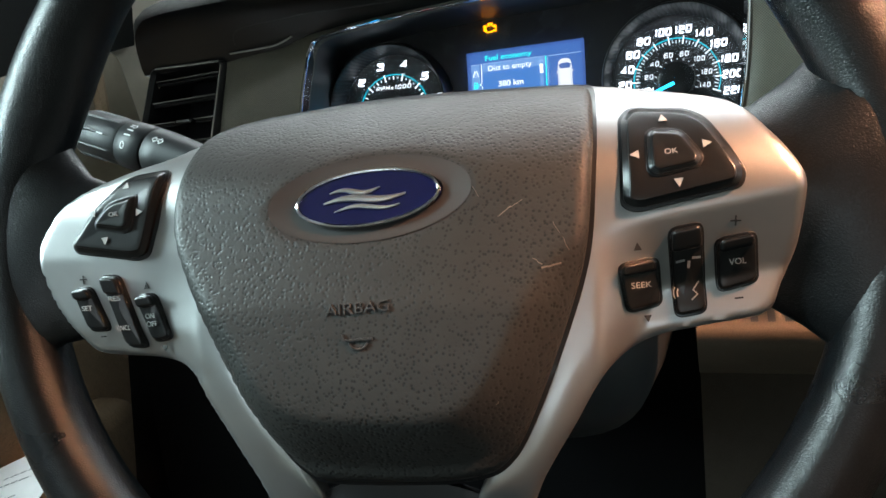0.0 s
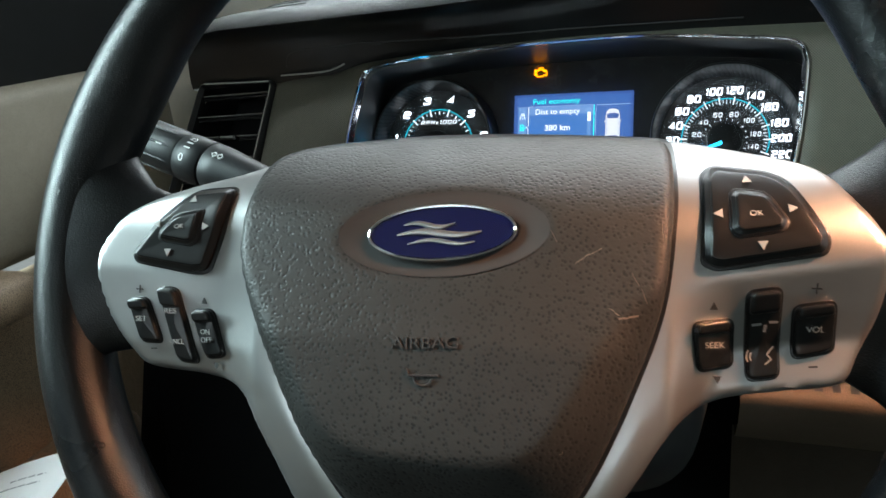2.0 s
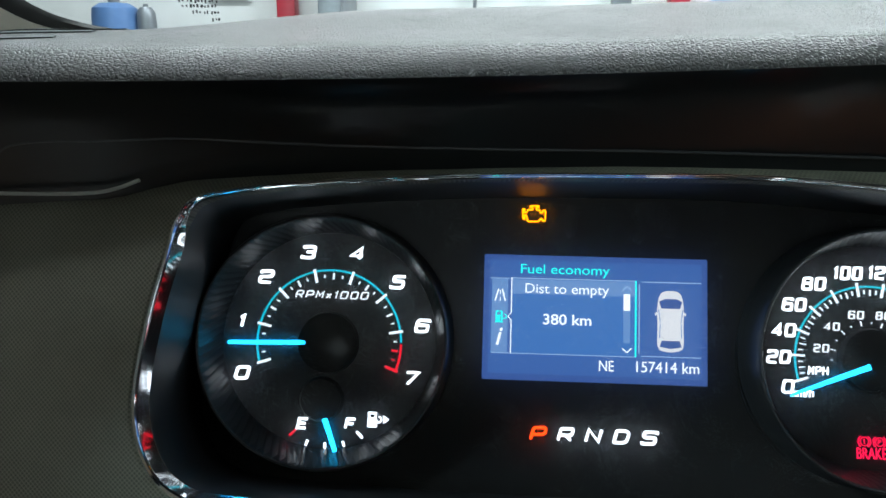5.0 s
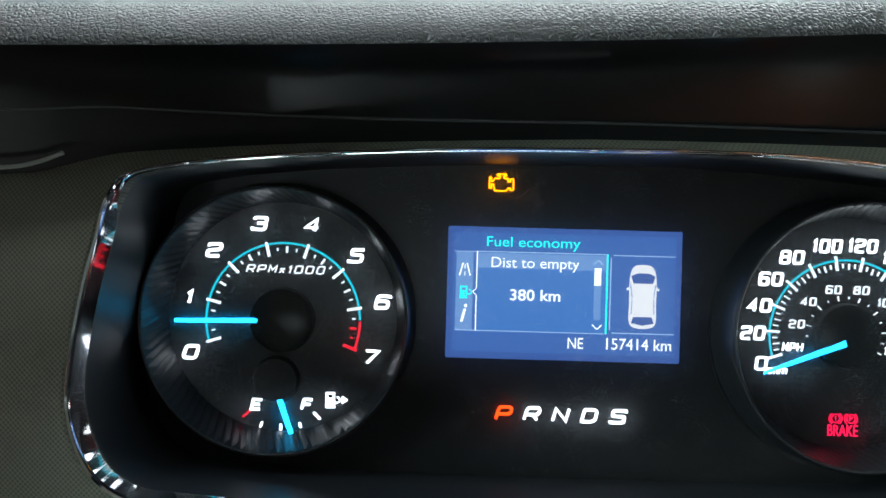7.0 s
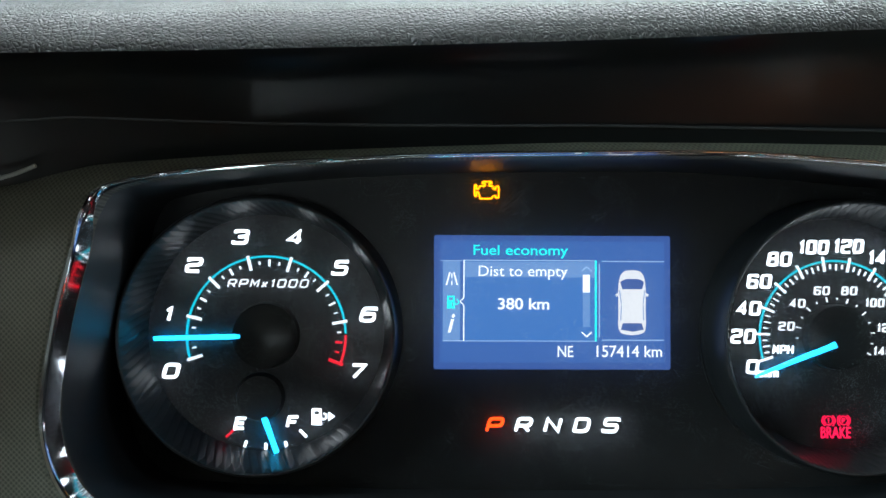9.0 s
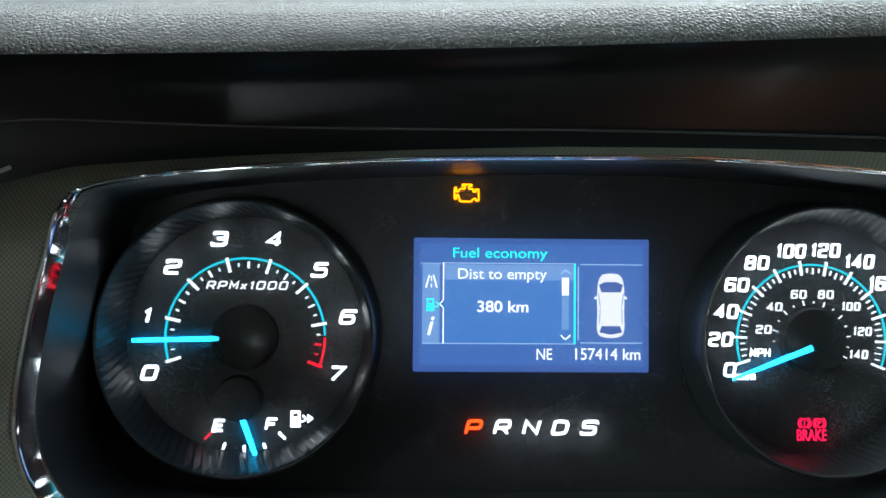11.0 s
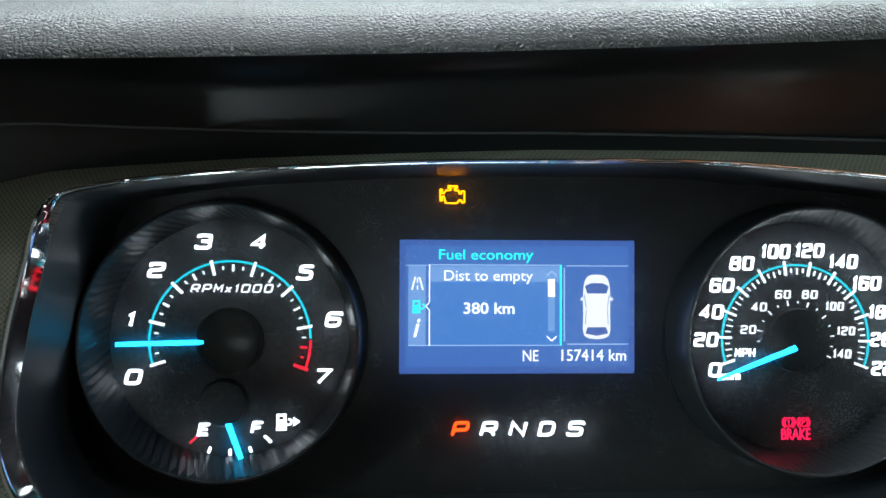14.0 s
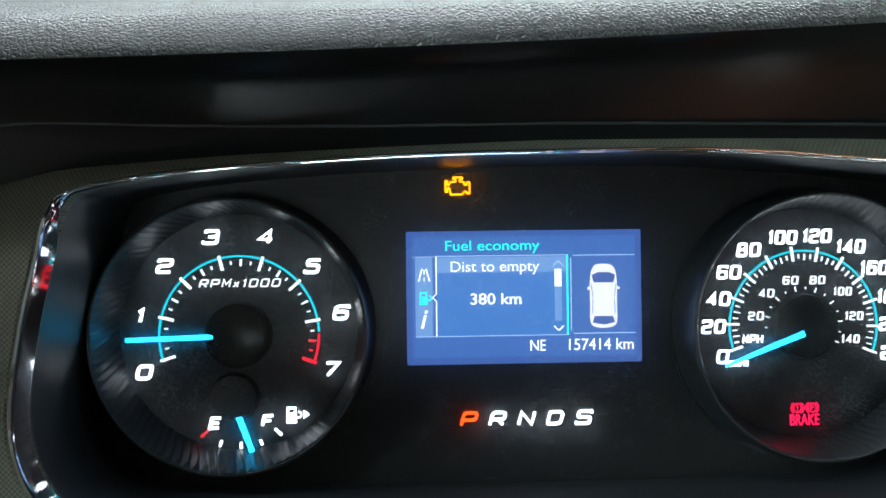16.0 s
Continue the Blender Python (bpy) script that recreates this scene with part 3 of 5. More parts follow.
part("knee_strip", cross([(q.x, q.y) for q in curve([Vector((-0.046, -0.080)), Vector((-0.056, -0.084)), Vector((-0.062, -0.095)), Vector((-0.060, -0.118)), Vector((-0.05, -0.124))], 4, False)], -0.36, 0.118), BEIGE, dash, "beige grained strip", 50)
# Black strips over the ledge imitate shaded slots; nothing is cut.
notch = [(y - 0.0004, z + 0.0002) for y, z in knee if -0.1685 < z < -0.1535]
for k in range(5):
    part("grille_slot_shade", cross(notch, 0.1470 + 0.0083 * k, 0.1508 + 0.0083 * k, 1), BLACK_DEEP, dash)
# Two black sheets are added where the footwell only lies in shade.
part("knee_shade_sheet", cross([(-0.045, -0.10), (-0.050, -0.124), (-0.045, -0.16), (-0.01, -0.36)], -0.36, 0.13), FOOTWELL_SHADE, dash, "black sheet for the shade round the column", 50)
part("footwell_shade_sheet", box((0.1, 0.0, -0.30), (1.0, 0.02, 0.42)), FOOTWELL_SHADE, dash, "black sheet for the shade in the footwell")
# beige end of the dashboard beside the door
end = loft([[(-0.306, -0.050, 0.022), (-0.312, -0.046, 0.02), (-0.338, -0.050, -0.085), (-0.340, -0.05, -0.12)], [(-0.326, -0.040, 0.022), (-0.332, -0.036, 0.02), (-0.356, -0.040, -0.085), (-0.358, -0.04, -0.12)], [(-0.355, 0.02, 0.030), (-0.360, 0.02, 0.02), (-0.38, 0.02, -0.085), (-0.382, 0.02, -0.12)], [(-0.405, 0.16, 0.07), (-0.41, 0.16, 0.03), (-0.42, 0.16, -0.085), (-0.42, 0.16, -0.12)]], False, False)
part("end_panel", end, CREAM, dash, "beige end cap", 50)

# silver edge over the trim and the seam under the pad
part("trim_edge", tube(curve([(-0.2275, -0.0585, 0.0383), (-0.203, -0.0585, 0.0386), (-0.187, -0.0585, 0.0393), (-0.178, -0.0585, 0.0412), (-0.170, -0.059, 0.0442)], 6, False), 0.0007, 8), EDGE_SHEEN, dash, "thin silver edge")
seam = curve([(-0.2215, -0.0600), (-0.2195, -0.0635), (-0.213, -0.0660), (-0.195, -0.0665), (-0.165, -0.0650), (-0.10, -0.0620), (-0.02, -0.0600), (0.04, -0.0593), (0.12, -0.0584)], 8, False)
part("pad_seam", tube([(q[0], q[1], pad_bottom(q[0], q[1]) - 0.0001) for q in seam], 0.00055, 6), RIB, dash, "fine seam")

# ---- air vent ----
vent = thing("air_vent", "black dashboard air vent with horizontal blades and silver edging", "air vent", Matrix.Translation((0, -0.052, 0)) @ FACE)
VO = mm([(-310, 37), (-235.5, 36), (-263, -84), (-346, -76)])
VI = mm([(-305.5, 33.5), (-239.5, 32.5), (-264.5, -79), (-339, -72)])
ro, ri = rounded(VO, 0.006), rounded(VI, 0.004)
part("vent_frame", loft([[(*q, -0.02) for q in ro], [(*q, 0.003) for q in ro], [(*(a * 0.5 + b * 0.5), 0.0055) for a, b in zip(ro, ri)], [(*q, 0.002) for q in ri], [(*q, -0.05) for q in ri]], False), BLACK_SATIN, vent)
part("vent_backing", plate(ri, -0.052, -0.048), BLACK_DEEP, vent)
part("edge_trim", tube([(-0.2385, 0.031, 0.0052), (-0.2645, -0.081, 0.0052)], 0.0009, 8), CHROME, vent, "thin silver edging")
part("edge_trim", tube([(-0.304, 0.0355, 0.0052), (-0.2405, 0.0345, 0.0052)], 0.0008, 8), EDGE_SHEEN, vent, "thin silver edging")
for k in range(6):
    y = 0.026 - 0.0178 * k
    xl, xr = -0.3065 - 0.0310 * (0.0335 - y) / 0.1055, -0.2395 - 0.0250 * (0.0325 - y) / 0.1115
    blade = box(((xl + xr) / 2, y, -0.010), (xr - xl, 0.0026, 0.018), 0.0011, 3, pose(0, 0, 0, 12, 0, 1.5))
    blade = part("vent_blade", blade, STALK, vent)
    # A pale strip along each blade stands for the highlight on its edge.
    part("blade_highlight", tube([(xl + 0.001, y + 0.0006 - 0.0008, 0.0), (xr - 0.001, y + 0.0006 + 0.0008, 0.0)], 0.0006, 6), BLADE_HIGHLIGHT, blade, "pale strip for the highlight along the blade")
    if k == 2:
        part("vent_tab", box(((xl + xr) / 2 + 0.004, y - 0.001, 0.001), (0.017, 0.004, 0.007), 0.0012), BLACK_GLOSS, vent)
        part("tab_insert", box(((xl + xr) / 2 + 0.004, y - 0.0005, 0.0045), (0.013, 0.0018, 0.001), 0.0004), SILVER, vent, "silver tab insert")

# ---- instrument cluster ----
cluster = thing("instrument_cluster", "lit instrument cluster with two round dials and blue display", "instrument cluster", FACE)
back = [(x * (1.045 if x > 0 else 1.005), y * 1.05) for x, y in BEZEL]
part("cluster_wall", loft([[(*q, 0.0560) for q in BEZEL], [(*(Vector(q) * 0.5 + Vector(b) * 0.5), 0.028) for q, b in zip(BEZEL, back)], [(*b, -0.002) for b in back]], False), WELL, cluster, "gloss black inner wall")
part("cluster_face", plate(around(BEZEL, (1.08, 1.12)), -0.004, -0.0012), BLACK_SATIN, cluster, "matt black face")


def inset(line, d):
    """Each point of a clockwise outline moved inwards by its own d."""
    n, out = len(line), []
    for k in range(n):
        t = (Vector(line[(k + 1) % n]) - Vector(line[k - 1])).normalized()
        out.append((line[k][0] + d[k] * t.y, line[k][1] - d[k] * t.x))
    return out


# a rolled chrome lip, then a polished bevel that mirrors the dials; both narrow along the top
wide = [min(1.0, max(0.12, (0.040 - q[1]) / 0.016)) for q in BEZEL]
bezel_rings = [[(*q, z) for q in inset(BEZEL, [d * (0.45 + 0.55 * w) for w in wide])] for d, z in ((-0.0018, 0.0585), (-0.0018, 0.0606), (-0.0014, 0.0618), (-0.0007, 0.0624), (0.0000, 0.0621), (0.0004, 0.0612))]
bezel_rings += [[(*q, 0.0612 - f * 0.0062 * w) for q, w in zip(inset(BEZEL, [0.0004 + 0.0016 * f * w for w in wide]), wide)] for f in (0.04, 0.5, 1.0)]
bezel_rings.append([(*q, 0.0560 - 0.0020 * w) for q, w in zip(BEZEL, wide)])
part("cluster_bezel", loft(bezel_rings, False), BEZEL_CHROME, cluster, "thin chrome bezel", 30)
part("shelf_seam", bar((-0.0875, -0.078), (-0.086, -0.0755), 0.0008, 0.0, 0.05), BLACK_DEEP, cluster)

T0, S0 = (-0.1115, -0.0132), (0.1118, -0.0132)
for name, c in (("tachometer", T0), ("speedometer", S0)):
    d = part(name, disc(c, 0.0535, -0.001, 0.0, 96), DIAL_BLACK, cluster, "black dial")
    if name == "tachometer":
        tach = d
    else:
        speedo = d
    e = c
    c = (c[0], c[1] + 0.0013)
    part("dial_ring", revolve(c, [(0.0531, -0.001), (0.0515, 0.0165), (0.0508, 0.0180), (0.0498, 0.0180), (0.0492, 0.0168), (0.0456, 0.0002)], 96), DIAL_TUBE, d, "deep black ring")
    part("dial_bead", tube([(c[0] + 0.0503 * math.cos(a), c[1] + 0.0503 * math.sin(a), 0.0181) for a in np.linspace(0, 2 * math.pi, 97)[:-1]], 0.0004, 6, True), RIB, d, "fine grey bead")
    rib = []
    for a in np.linspace(0, 2 * math.pi, 91)[:-1]:
        blade = bar((c[0] + 0.0458 * math.cos(a), c[1] + 0.0458 * math.sin(a)), (c[0] + 0.0491 * math.cos(a + 0.11), c[1] + 0.0491 * math.sin(a + 0.11)), 0.0013, 0.0001, 0.0007)
        rib.append(lift(blade, lambda x, y: 0.0166 * (math.hypot(x - c[0], y - c[1]) - 0.0456) / 0.0036))
    part("dial_ribs", join(*rib), RIB, d, "slanting ribs round the dial")
    part("needle_hub", revolve(e, [(0.0001, 0.0045), (0.0105, 0.0045), (0.0125, 0.0035), (0.0130, 0.0)], 48), BLACK_DEEP, d, "black hub cap")


def polar(c, r, a):
    return (c[0] + r * math.cos(radians(a)), c[1] + r * math.sin(radians(a)))


# tachometer
TA = lambda k: 197.5 - 31.2 * k
part("scale_arc", arc(T0, 0.0307, 0.0008, TA(0), TA(6.28)), C_GLOW, tach, "lit cyan arc")
part("red_zone", arc(T0, 0.0307, 0.0009, TA(6.32), TA(7.03), segs=16), R_GLOW, tach, "lit red arc")
for k in range(29):
    v = k / 4
    mat = R_GLOW if v > 6.3 else T_GLOW
    if k % 4 == 0:
        part("scale_tick", bar(polar(T0, 0.0259, TA(v)), polar(T0, 0.0318, TA(v)), 0.0011, 0, 0.0007), mat, tach)
    else:
        part("scale_tick", bar(polar(T0, 0.0275 if k % 2 else 0.0268, TA(v)), polar(T0, 0.0289 if k % 2 else 0.0295, TA(v)), 0.0006 if k % 2 else 0.0008, 0, 0.0007), mat, tach)
TACH_NUMBERS = mm([(-148, -27), (-149.3, -5), (-139.8, 14), (-121.8, 25), (-100.8, 25), (-83, 13.2), (-72, -5), (-76, -27)])
for k, at in enumerate(TACH_NUMBERS):
    part("numeral", squared(str(k), at, 0.0030 if k == 1 else 0.0061, 0.0059, 0.00112, 0.26), W_GLOW, tach, "lit white numeral")
part("caption", squared("RPMx1000", (-0.1110, 0.0070), 0.0312, 0.0034, 0.0006, 0.28), T_GLOW, tach, "lit white caption")
part("needle", plate([(-0.1535, -0.0149), (-0.1205, -0.0142), (-0.1205, -0.0124), (-0.1535, -0.0134)], 0.0035, 0.0045, 0.0002), N_GLOW, tach, "lit cyan needle")
part("numeral", squared("E", (-0.1212, -0.0472), 0.0044, 0.0048, 0.0010, 0.22), W_GLOW, tach, "lit white letter")
part("numeral", squared("F", (-0.1010, -0.0466), 0.0044, 0.0048, 0.0010, 0.22), W_GLOW, tach, "lit white letter")
part("fuel_hub", revolve((-0.1135, -0.037), [(0.0001, 0.003), (0.0085, 0.003), (0.0095, 0.0)], 40), BLACK_DEEP, tach, "black hub cap")
part("fuel_needle", plate([(-0.1124, -0.0448), (-0.1104, -0.0443), (-0.1057, -0.0575), (-0.1072, -0.0582)], 0.0025, 0.0035), N_GLOW, tach, "lit cyan needle")
for a, b, mat in (((-126.6, -52.4), (-123.8, -49.8), R_GLOW), ((-119.5, -56.2), (-118.7, -54), W_GLOW), ((-111.3, -57.2), (-111.3, -54.8), W_GLOW), ((-103.2, -56), (-103.9, -54), W_GLOW), ((-95.6, -52.4), (-98.2, -49.8), W_GLOW)):
    part("fuel_tick", bar(Vector(a) / 1000, Vector(b) / 1000, 0.0009, 0, 0.0006), mat, tach)


def pump(at, s, z=0.0):
    """Outline of a filling pump with its hose."""
    x, y = at
    body = [bar((x - 0.4 * s, y - 0.5 * s), (x + 0.3 * s, y - 0.5 * s), 0.14 * s, z, z + 0.0005), bar((x - 0.3 * s, y - 0.5 * s), (x - 0.3 * s, y + 0.5 * s), 0.14 * s, z, z + 0.0005), bar((x + 0.2 * s, y - 0.5 * s), (x + 0.2 * s, y + 0.5 * s), 0.14 * s, z, z + 0.0005), bar((x - 0.35 * s, y + 0.45 * s), (x + 0.25 * s, y + 0.45 * s), 0.14 * s, z, z + 0.0005), bar((x - 0.3 * s, y + 0.05 * s), (x + 0.2 * s, y + 0.05 * s), 0.14 * s, z, z + 0.0005), bar((x - 0.1 * s, y - 0.5 * s), (x - 0.1 * s, y + 0.05 * s), 0.3 * s, z, z + 0.0005), arc((x + 0.42 * s, y + 0.0 * s), 0.2 * s, 0.1 * s, -180, 90, z, z + 0.0005, 14)]
    return join(*body)


part("pump_symbol", pump((-0.0915, -0.0445), 0.0057), W_GLOW, tach, "lit white fuel pump symbol")
part("pump_arrow", plate(mm([(-87.2, -46.2), (-87.2, -42.8), (-84.8, -44.5)]), 0, 0.0005), W_GLOW, tach)

# speedometer
SA = lambda v: 197.8 - 218.7 * v / 220
part("scale_arc", arc(S0, 0.0300, 0.0008, SA(0), SA(220)), C_GLOW, speedo, "lit cyan arc")
for k in range(45):
    v = 5 * k
    if k % 4 == 0:
        part("scale_tick", bar(polar(S0, 0.0260, SA(v)), polar(S0, 0.0318, SA(v)), 0.0009, 0, 0.0007), T_GLOW, speedo)
    else:
        part("scale_tick", bar(polar(S0, 0.0262 if k % 2 == 0 else 0.0269, SA(v)), polar(S0, 0.0287, SA(v)), 0.0005, 0, 0.0007), T_GLOW, speedo)
SPEEDS = mm([(79, -25), (75.4, -13), (77.6, -2), (81.9, 8.6), (90, 17.4), (103.8, 22.2), (117.8, 22.6), (131.6, 18.2), (141.2, 9.6), (148, -2), (149.6, -13), (150, -24.6)])
for k, at in enumerate(SPEEDS):
    s = str(20 * k)
    part("numeral", squared(s, at, {1: 0.0047, 2: 0.0095, 3: 0.0116 if s[0] == "1" else 0.0132}[len(s)], 0.0056, 0.00092, 0.14, gap=0.24), W_GLOW, speedo, "lit white numeral")
for s, at in zip(("20", "40", "60", "80", "100", "120", "140"), mm([(92.6, -9), (97, 0), (106.8, 5), (117.8, 5), (128, 0.3), (132.6, -9.6), (131, -18.8)])):
    part("numeral", squared(s, at, 0.0062 if len(s) == 2 else 0.0074, 0.0035, 0.0006, 0.1), T_GLOW, speedo, "small lit white numeral")
for m in range(10, 150, 10):
    a = SA(m * 1.609)
    part("small_tick", bar(polar(S0, 0.0140 if m % 20 == 0 else 0.0147, a), polar(S0, 0.0160 if m % 20 == 0 else 0.0155, a), 0.0004, 0, 0.0006), T_GLOW, speedo)
part("caption", squared("MPH", (0.0912, -0.0182), 0.0080, 0.0034, 0.0004, 0.1), W_GLOW, speedo, "lit white caption")
part("caption", words("km/h", (0.0848, -0.0272), 0.0088, 0.0036, 0, 0.0006, 0.1, 0.0), W_GLOW, speedo, "lit white caption")
part("needle", plate([(0.0783, -0.0287), (0.0790, -0.0274), (0.1095, -0.0147), (0.1104, -0.0168)], 0.0038, 0.0048, 0.0002), N_GLOW, speedo, "lit cyan needle")
brake = [words("BRAKE", (0.1119, -0.0507), 0.0118, 0.0044, 0, 0.0005, 0, 0.0)]
for x, s in ((0.1090, "!"), (0.1150, "P")):
    brake += [arc((x, -0.0460), 0.0017, 0.0004, 0, 360, 0, 0.0005, 28), arc((x, -0.0460), 0.0025, 0.0004, 125, 235, 0, 0.0005, 12), arc((x, -0.0460), 0.0025, 0.0004, -55, 55, 0, 0.0005, 12), words(s, (x, -0.0460), 0.0004 if s == "!" else 0.0012, 0.0019, 0, 0.0005)]
part("brake_warning", join(*brake), B_GLOW, speedo, "lit red brake warning lamp")

# gear row and engine lamp
for s, x, mat in zip("PRNDS", (-0.0224, -0.0112, 0.0002, 0.0116, 0.0230), (P_GLOW, W_GLOW, W_GLOW, W_GLOW, W_GLOW)):
    part("gear_letter", squared(s, (x, -0.0477 - 0.005 * (x + 0.02)), 0.0062, 0.0058, 0.00102, 0.28), mat, cluster, "lit amber letter" if s == "P" else "lit white letter")
eng = mm([(-28.6, 40.6), (-24.2, 40.6), (-23.2, 41.8), (-22.4, 41.8), (-22.4, 41.0), (-21.2, 41.0), (-21.2, 45.4), (-22.4, 45.4), (-22.4, 44.4), (-23.4, 44.4), (-23.4, 45.6), (-25.0, 45.6), (-25.0, 46.6), (-24.0, 46.6), (-24.0, 47.3), (-27.6, 47.3), (-27.6, 46.6), (-26.6, 46.6), (-26.6, 45.6), (-28.6, 45.6), (-29.2, 44.4), (-30.0, 44.4), (-30.0, 46.0), (-30.7, 46.0), (-30.7, 41.6), (-30.0, 41.6), (-30.0, 43.2), (-29.2, 43.2)])
part("engine_warning", join(*[bar(a, b, 0.00048, 0, 0.0005) for a, b in zip(eng, eng[1:] + eng[:1])]), A_GLOW, cluster, "lit amber engine warning lamp")

# clear cover a few millimetres over the dials, its haze added as bloom
lens = part("cluster_lens", plate(around(BEZEL, (0.985, 0.97)), 0.0052, 0.0053), LENS, cluster, "clear dusty lens with haze added as bloom")
flat_lens = bmesh.new()
flat_lens.faces.new([flat_lens.verts.new((*q, 0.0052)) for q in around(BEZEL, (1.0, 1.0))])
flat_lens.to_mesh(lens.data)
flat_lens.free()
# display
display = part("display", plate(rounded([(-0.0465, -0.0262), (0.0465, -0.0262), (0.0465, 0.0262), (-0.0465, 0.0262)], 0.0008), -0.001, 0.0002), S_EDGE, cluster, "blue lit display")


def px(x, y):
    return ((x - 907) / 4441, (543.5 - y) / 4441)


def screen_rect(x0, y0, x1, y1, z=0.0006):
    (a, b), (c, d) = px(x0, y0), px(x1, y1)
    return plate([(a, d), (c, d), (c, b), (a, b)], 0.0, z)


part("screen_field", screen_rect(711, 437, 1103, 648, 0.0003), S_BACK, display)
part("menu_column", screen_rect(716, 472, 746, 610, 0.0004), S_LIGHT, display)
part("menu_panel", screen_rect(754, 472, 984, 610, 0.0004), S_PANEL, display)
part("menu_header", screen_rect(754, 473, 984, 500, 0.0005), S_LIGHT, display)
for name, r, mat in (("screen_line", (751.5, 470, 753.5, 536), S_WHITE), ("screen_line", (751.5, 549, 753.5, 611), S_WHITE), ("screen_line", (753, 470, 984, 471.5), S_LINE), ("screen_line", (716, 610, 984, 611.2), S_LINE), ("cyan_line", (981, 470, 984, 611), S_CYAN), ("scroll_block", (960, 495, 972, 526), S_WHITE), ("scroll_track", (960, 526, 972, 586), S_LIGHT), ("screen_line", (711, 471, 752, 472), S_LINE), ("screen_line", (988, 476, 989.5, 604), S_LINE), ("screen_line", (993, 471, 1102, 472.5), S_LINE), ("screen_line", (993, 608, 1102, 609.5), S_LINE)):
    part(name, screen_rect(*r, 0.0007), mat, display)
part("screen_line", join(bar(px(752.5, 536), px(746, 542.5), 0.0004, 0, 0.0007), bar(px(746, 542.5), px(752.5, 549), 0.0004, 0, 0.0007)), S_WHITE, display)
part("scroll_chevron", join(bar(px(958, 601 - 6), px(966.5, 603), 0.0005, 0, 0.0007), bar(px(966.5, 603), px(975, 595), 0.0005, 0, 0.0007)), S_WHITE, display)
part("scroll_chevron", join(bar(px(958, 489), px(966.5, 481), 0.0004, 0, 0.0007), bar(px(966.5, 481), px(975, 489), 0.0004, 0, 0.0007)), S_LINE, display)
for s, x0, x1, y0, y1, mat, bold in (("Fuel economy", 769, 934, 444, 467, S_CYAN, 0.004), ("Dist to empty", 778, 933, 480, 504, S_WHITE, 0.0), ("380 km", 812, 901, 536, 556, S_WHITE, 0.012), ("NE", 916, 943, 619, 638, S_WHITE, 0.0), ("157414 km", 984, 1098, 618, 638, S_WHITE, 0.0)):
    a, b = px(x0, y0), px(x1, y1)
    part("screen_text", words(s, ((a[0] + b[0]) / 2, (a[1] + b[1]) / 2), b[0] - a[0], a[1] - b[1], 0.0004, 0.0004, 0, bold), mat, display)
part("pump_symbol", pump(px(731, 543), 0.0046, 0.0003), S_CYAN, display)
part("road_symbol", join(bar(px(722, 514), px(728, 492), 0.0006, 0, 0.0007), bar(px(741, 514), px(735, 492), 0.0006, 0, 0.0007), bar(px(731.5, 514), px(731.5, 507), 0.0004, 0, 0.0007), bar(px(731.5, 502), px(731.5, 494), 0.0004, 0, 0.0007)), S_WHITE, display)
part("info_symbol", words("i", px(731, 580), 0.0028, 0.0072, 0.0003, 0.0004, 0.3, 0.02), S_WHITE, display)
car_line = curve([(*px(1046 + x, 543 + y), 0) for x, y in ((0, -56), (15, -53), (22, -40), (24, -15), (23.5, 15), (24, 40), (19, 53), (0, 57), (-19, 53), (-24, 40), (-23.5, 15), (-24, -15), (-22, -40), (-15, -53))], 4)
car_icon = part("car_symbol", plate(car_line, 0.0, 0.0007), S_CAR, display, "white car seen from above")
part("symbol_glass", plate([px(1029, 520), px(1063, 520), px(1067, 507), px(1056, 502), px(1036, 502), px(1025, 507)], 0.0007, 0.0009), S_EDGE, car_icon)
part("symbol_glass", plate([px(1030, 579), px(1062, 579), px(1066, 590), px(1046, 594), px(1026, 590)], 0.0007, 0.0009), S_EDGE, car_icon)
for s in (-1, 1):
    part("symbol_mirror", plate([px(1046 + 24 * s, 526), px(1046 + 29 * s, 529), px(1046 + 28 * s, 533), px(1046 + 23 * s, 531)], 0.0, 0.0007), S_CAR, car_icon)
    part("symbol_line", bar(px(1046 + 22 * s, 522), px(1046 + 19 * s, 545), 0.0003, 0.0007, 0.0009), S_LIGHT, car_icon)
    part("symbol_line", bar(px(1046 + 19 * s, 548), px(1046 + 20 * s, 574), 0.0003, 0.0007, 0.0009), S_LIGHT, car_icon)

# ---- steering wheel: local x right, y up in the wheel's plane, z towards the driver ----
U, V, N = Vector((0.99394, 0.10929, -0.01187)), Vector((0.0, 0.10793, 0.99416)), Vector((0.10993, -0.98813, 0.10728))
WHEEL = Matrix((U, V, N)).transposed().to_4x4()
WHEEL.translation = (0.0125, -0.3064, -0.1037)
wheel = thing("steering_wheel", "black leather steering wheel with silver spokes and charcoal airbag cover", "steering wheel", WHEEL)
RING, THICK = 0.1767, 0.0165
RIM_AT = Vector((-0.0006, 0.0020, -0.0113))


def spoke_z(x, y):
    d = max(0, y - 0.004)
    crease = -0.012 if x < 0 else -0.006 + 0.17 * (x - 0.09)
    fold = (0.16 if x < 0 else 0.56) * max(0.0, crease - y) * min(1.0, max(0.0, (abs(x) - 0.078) / 0.02))
    fold = min(0.006 if x < 0 else 0.014, fold)
    low = max(0.0, -0.05 - y)
    return 0.005 + 0.02 * x - 16.5 * d * d - fold - 3.5 * low * low


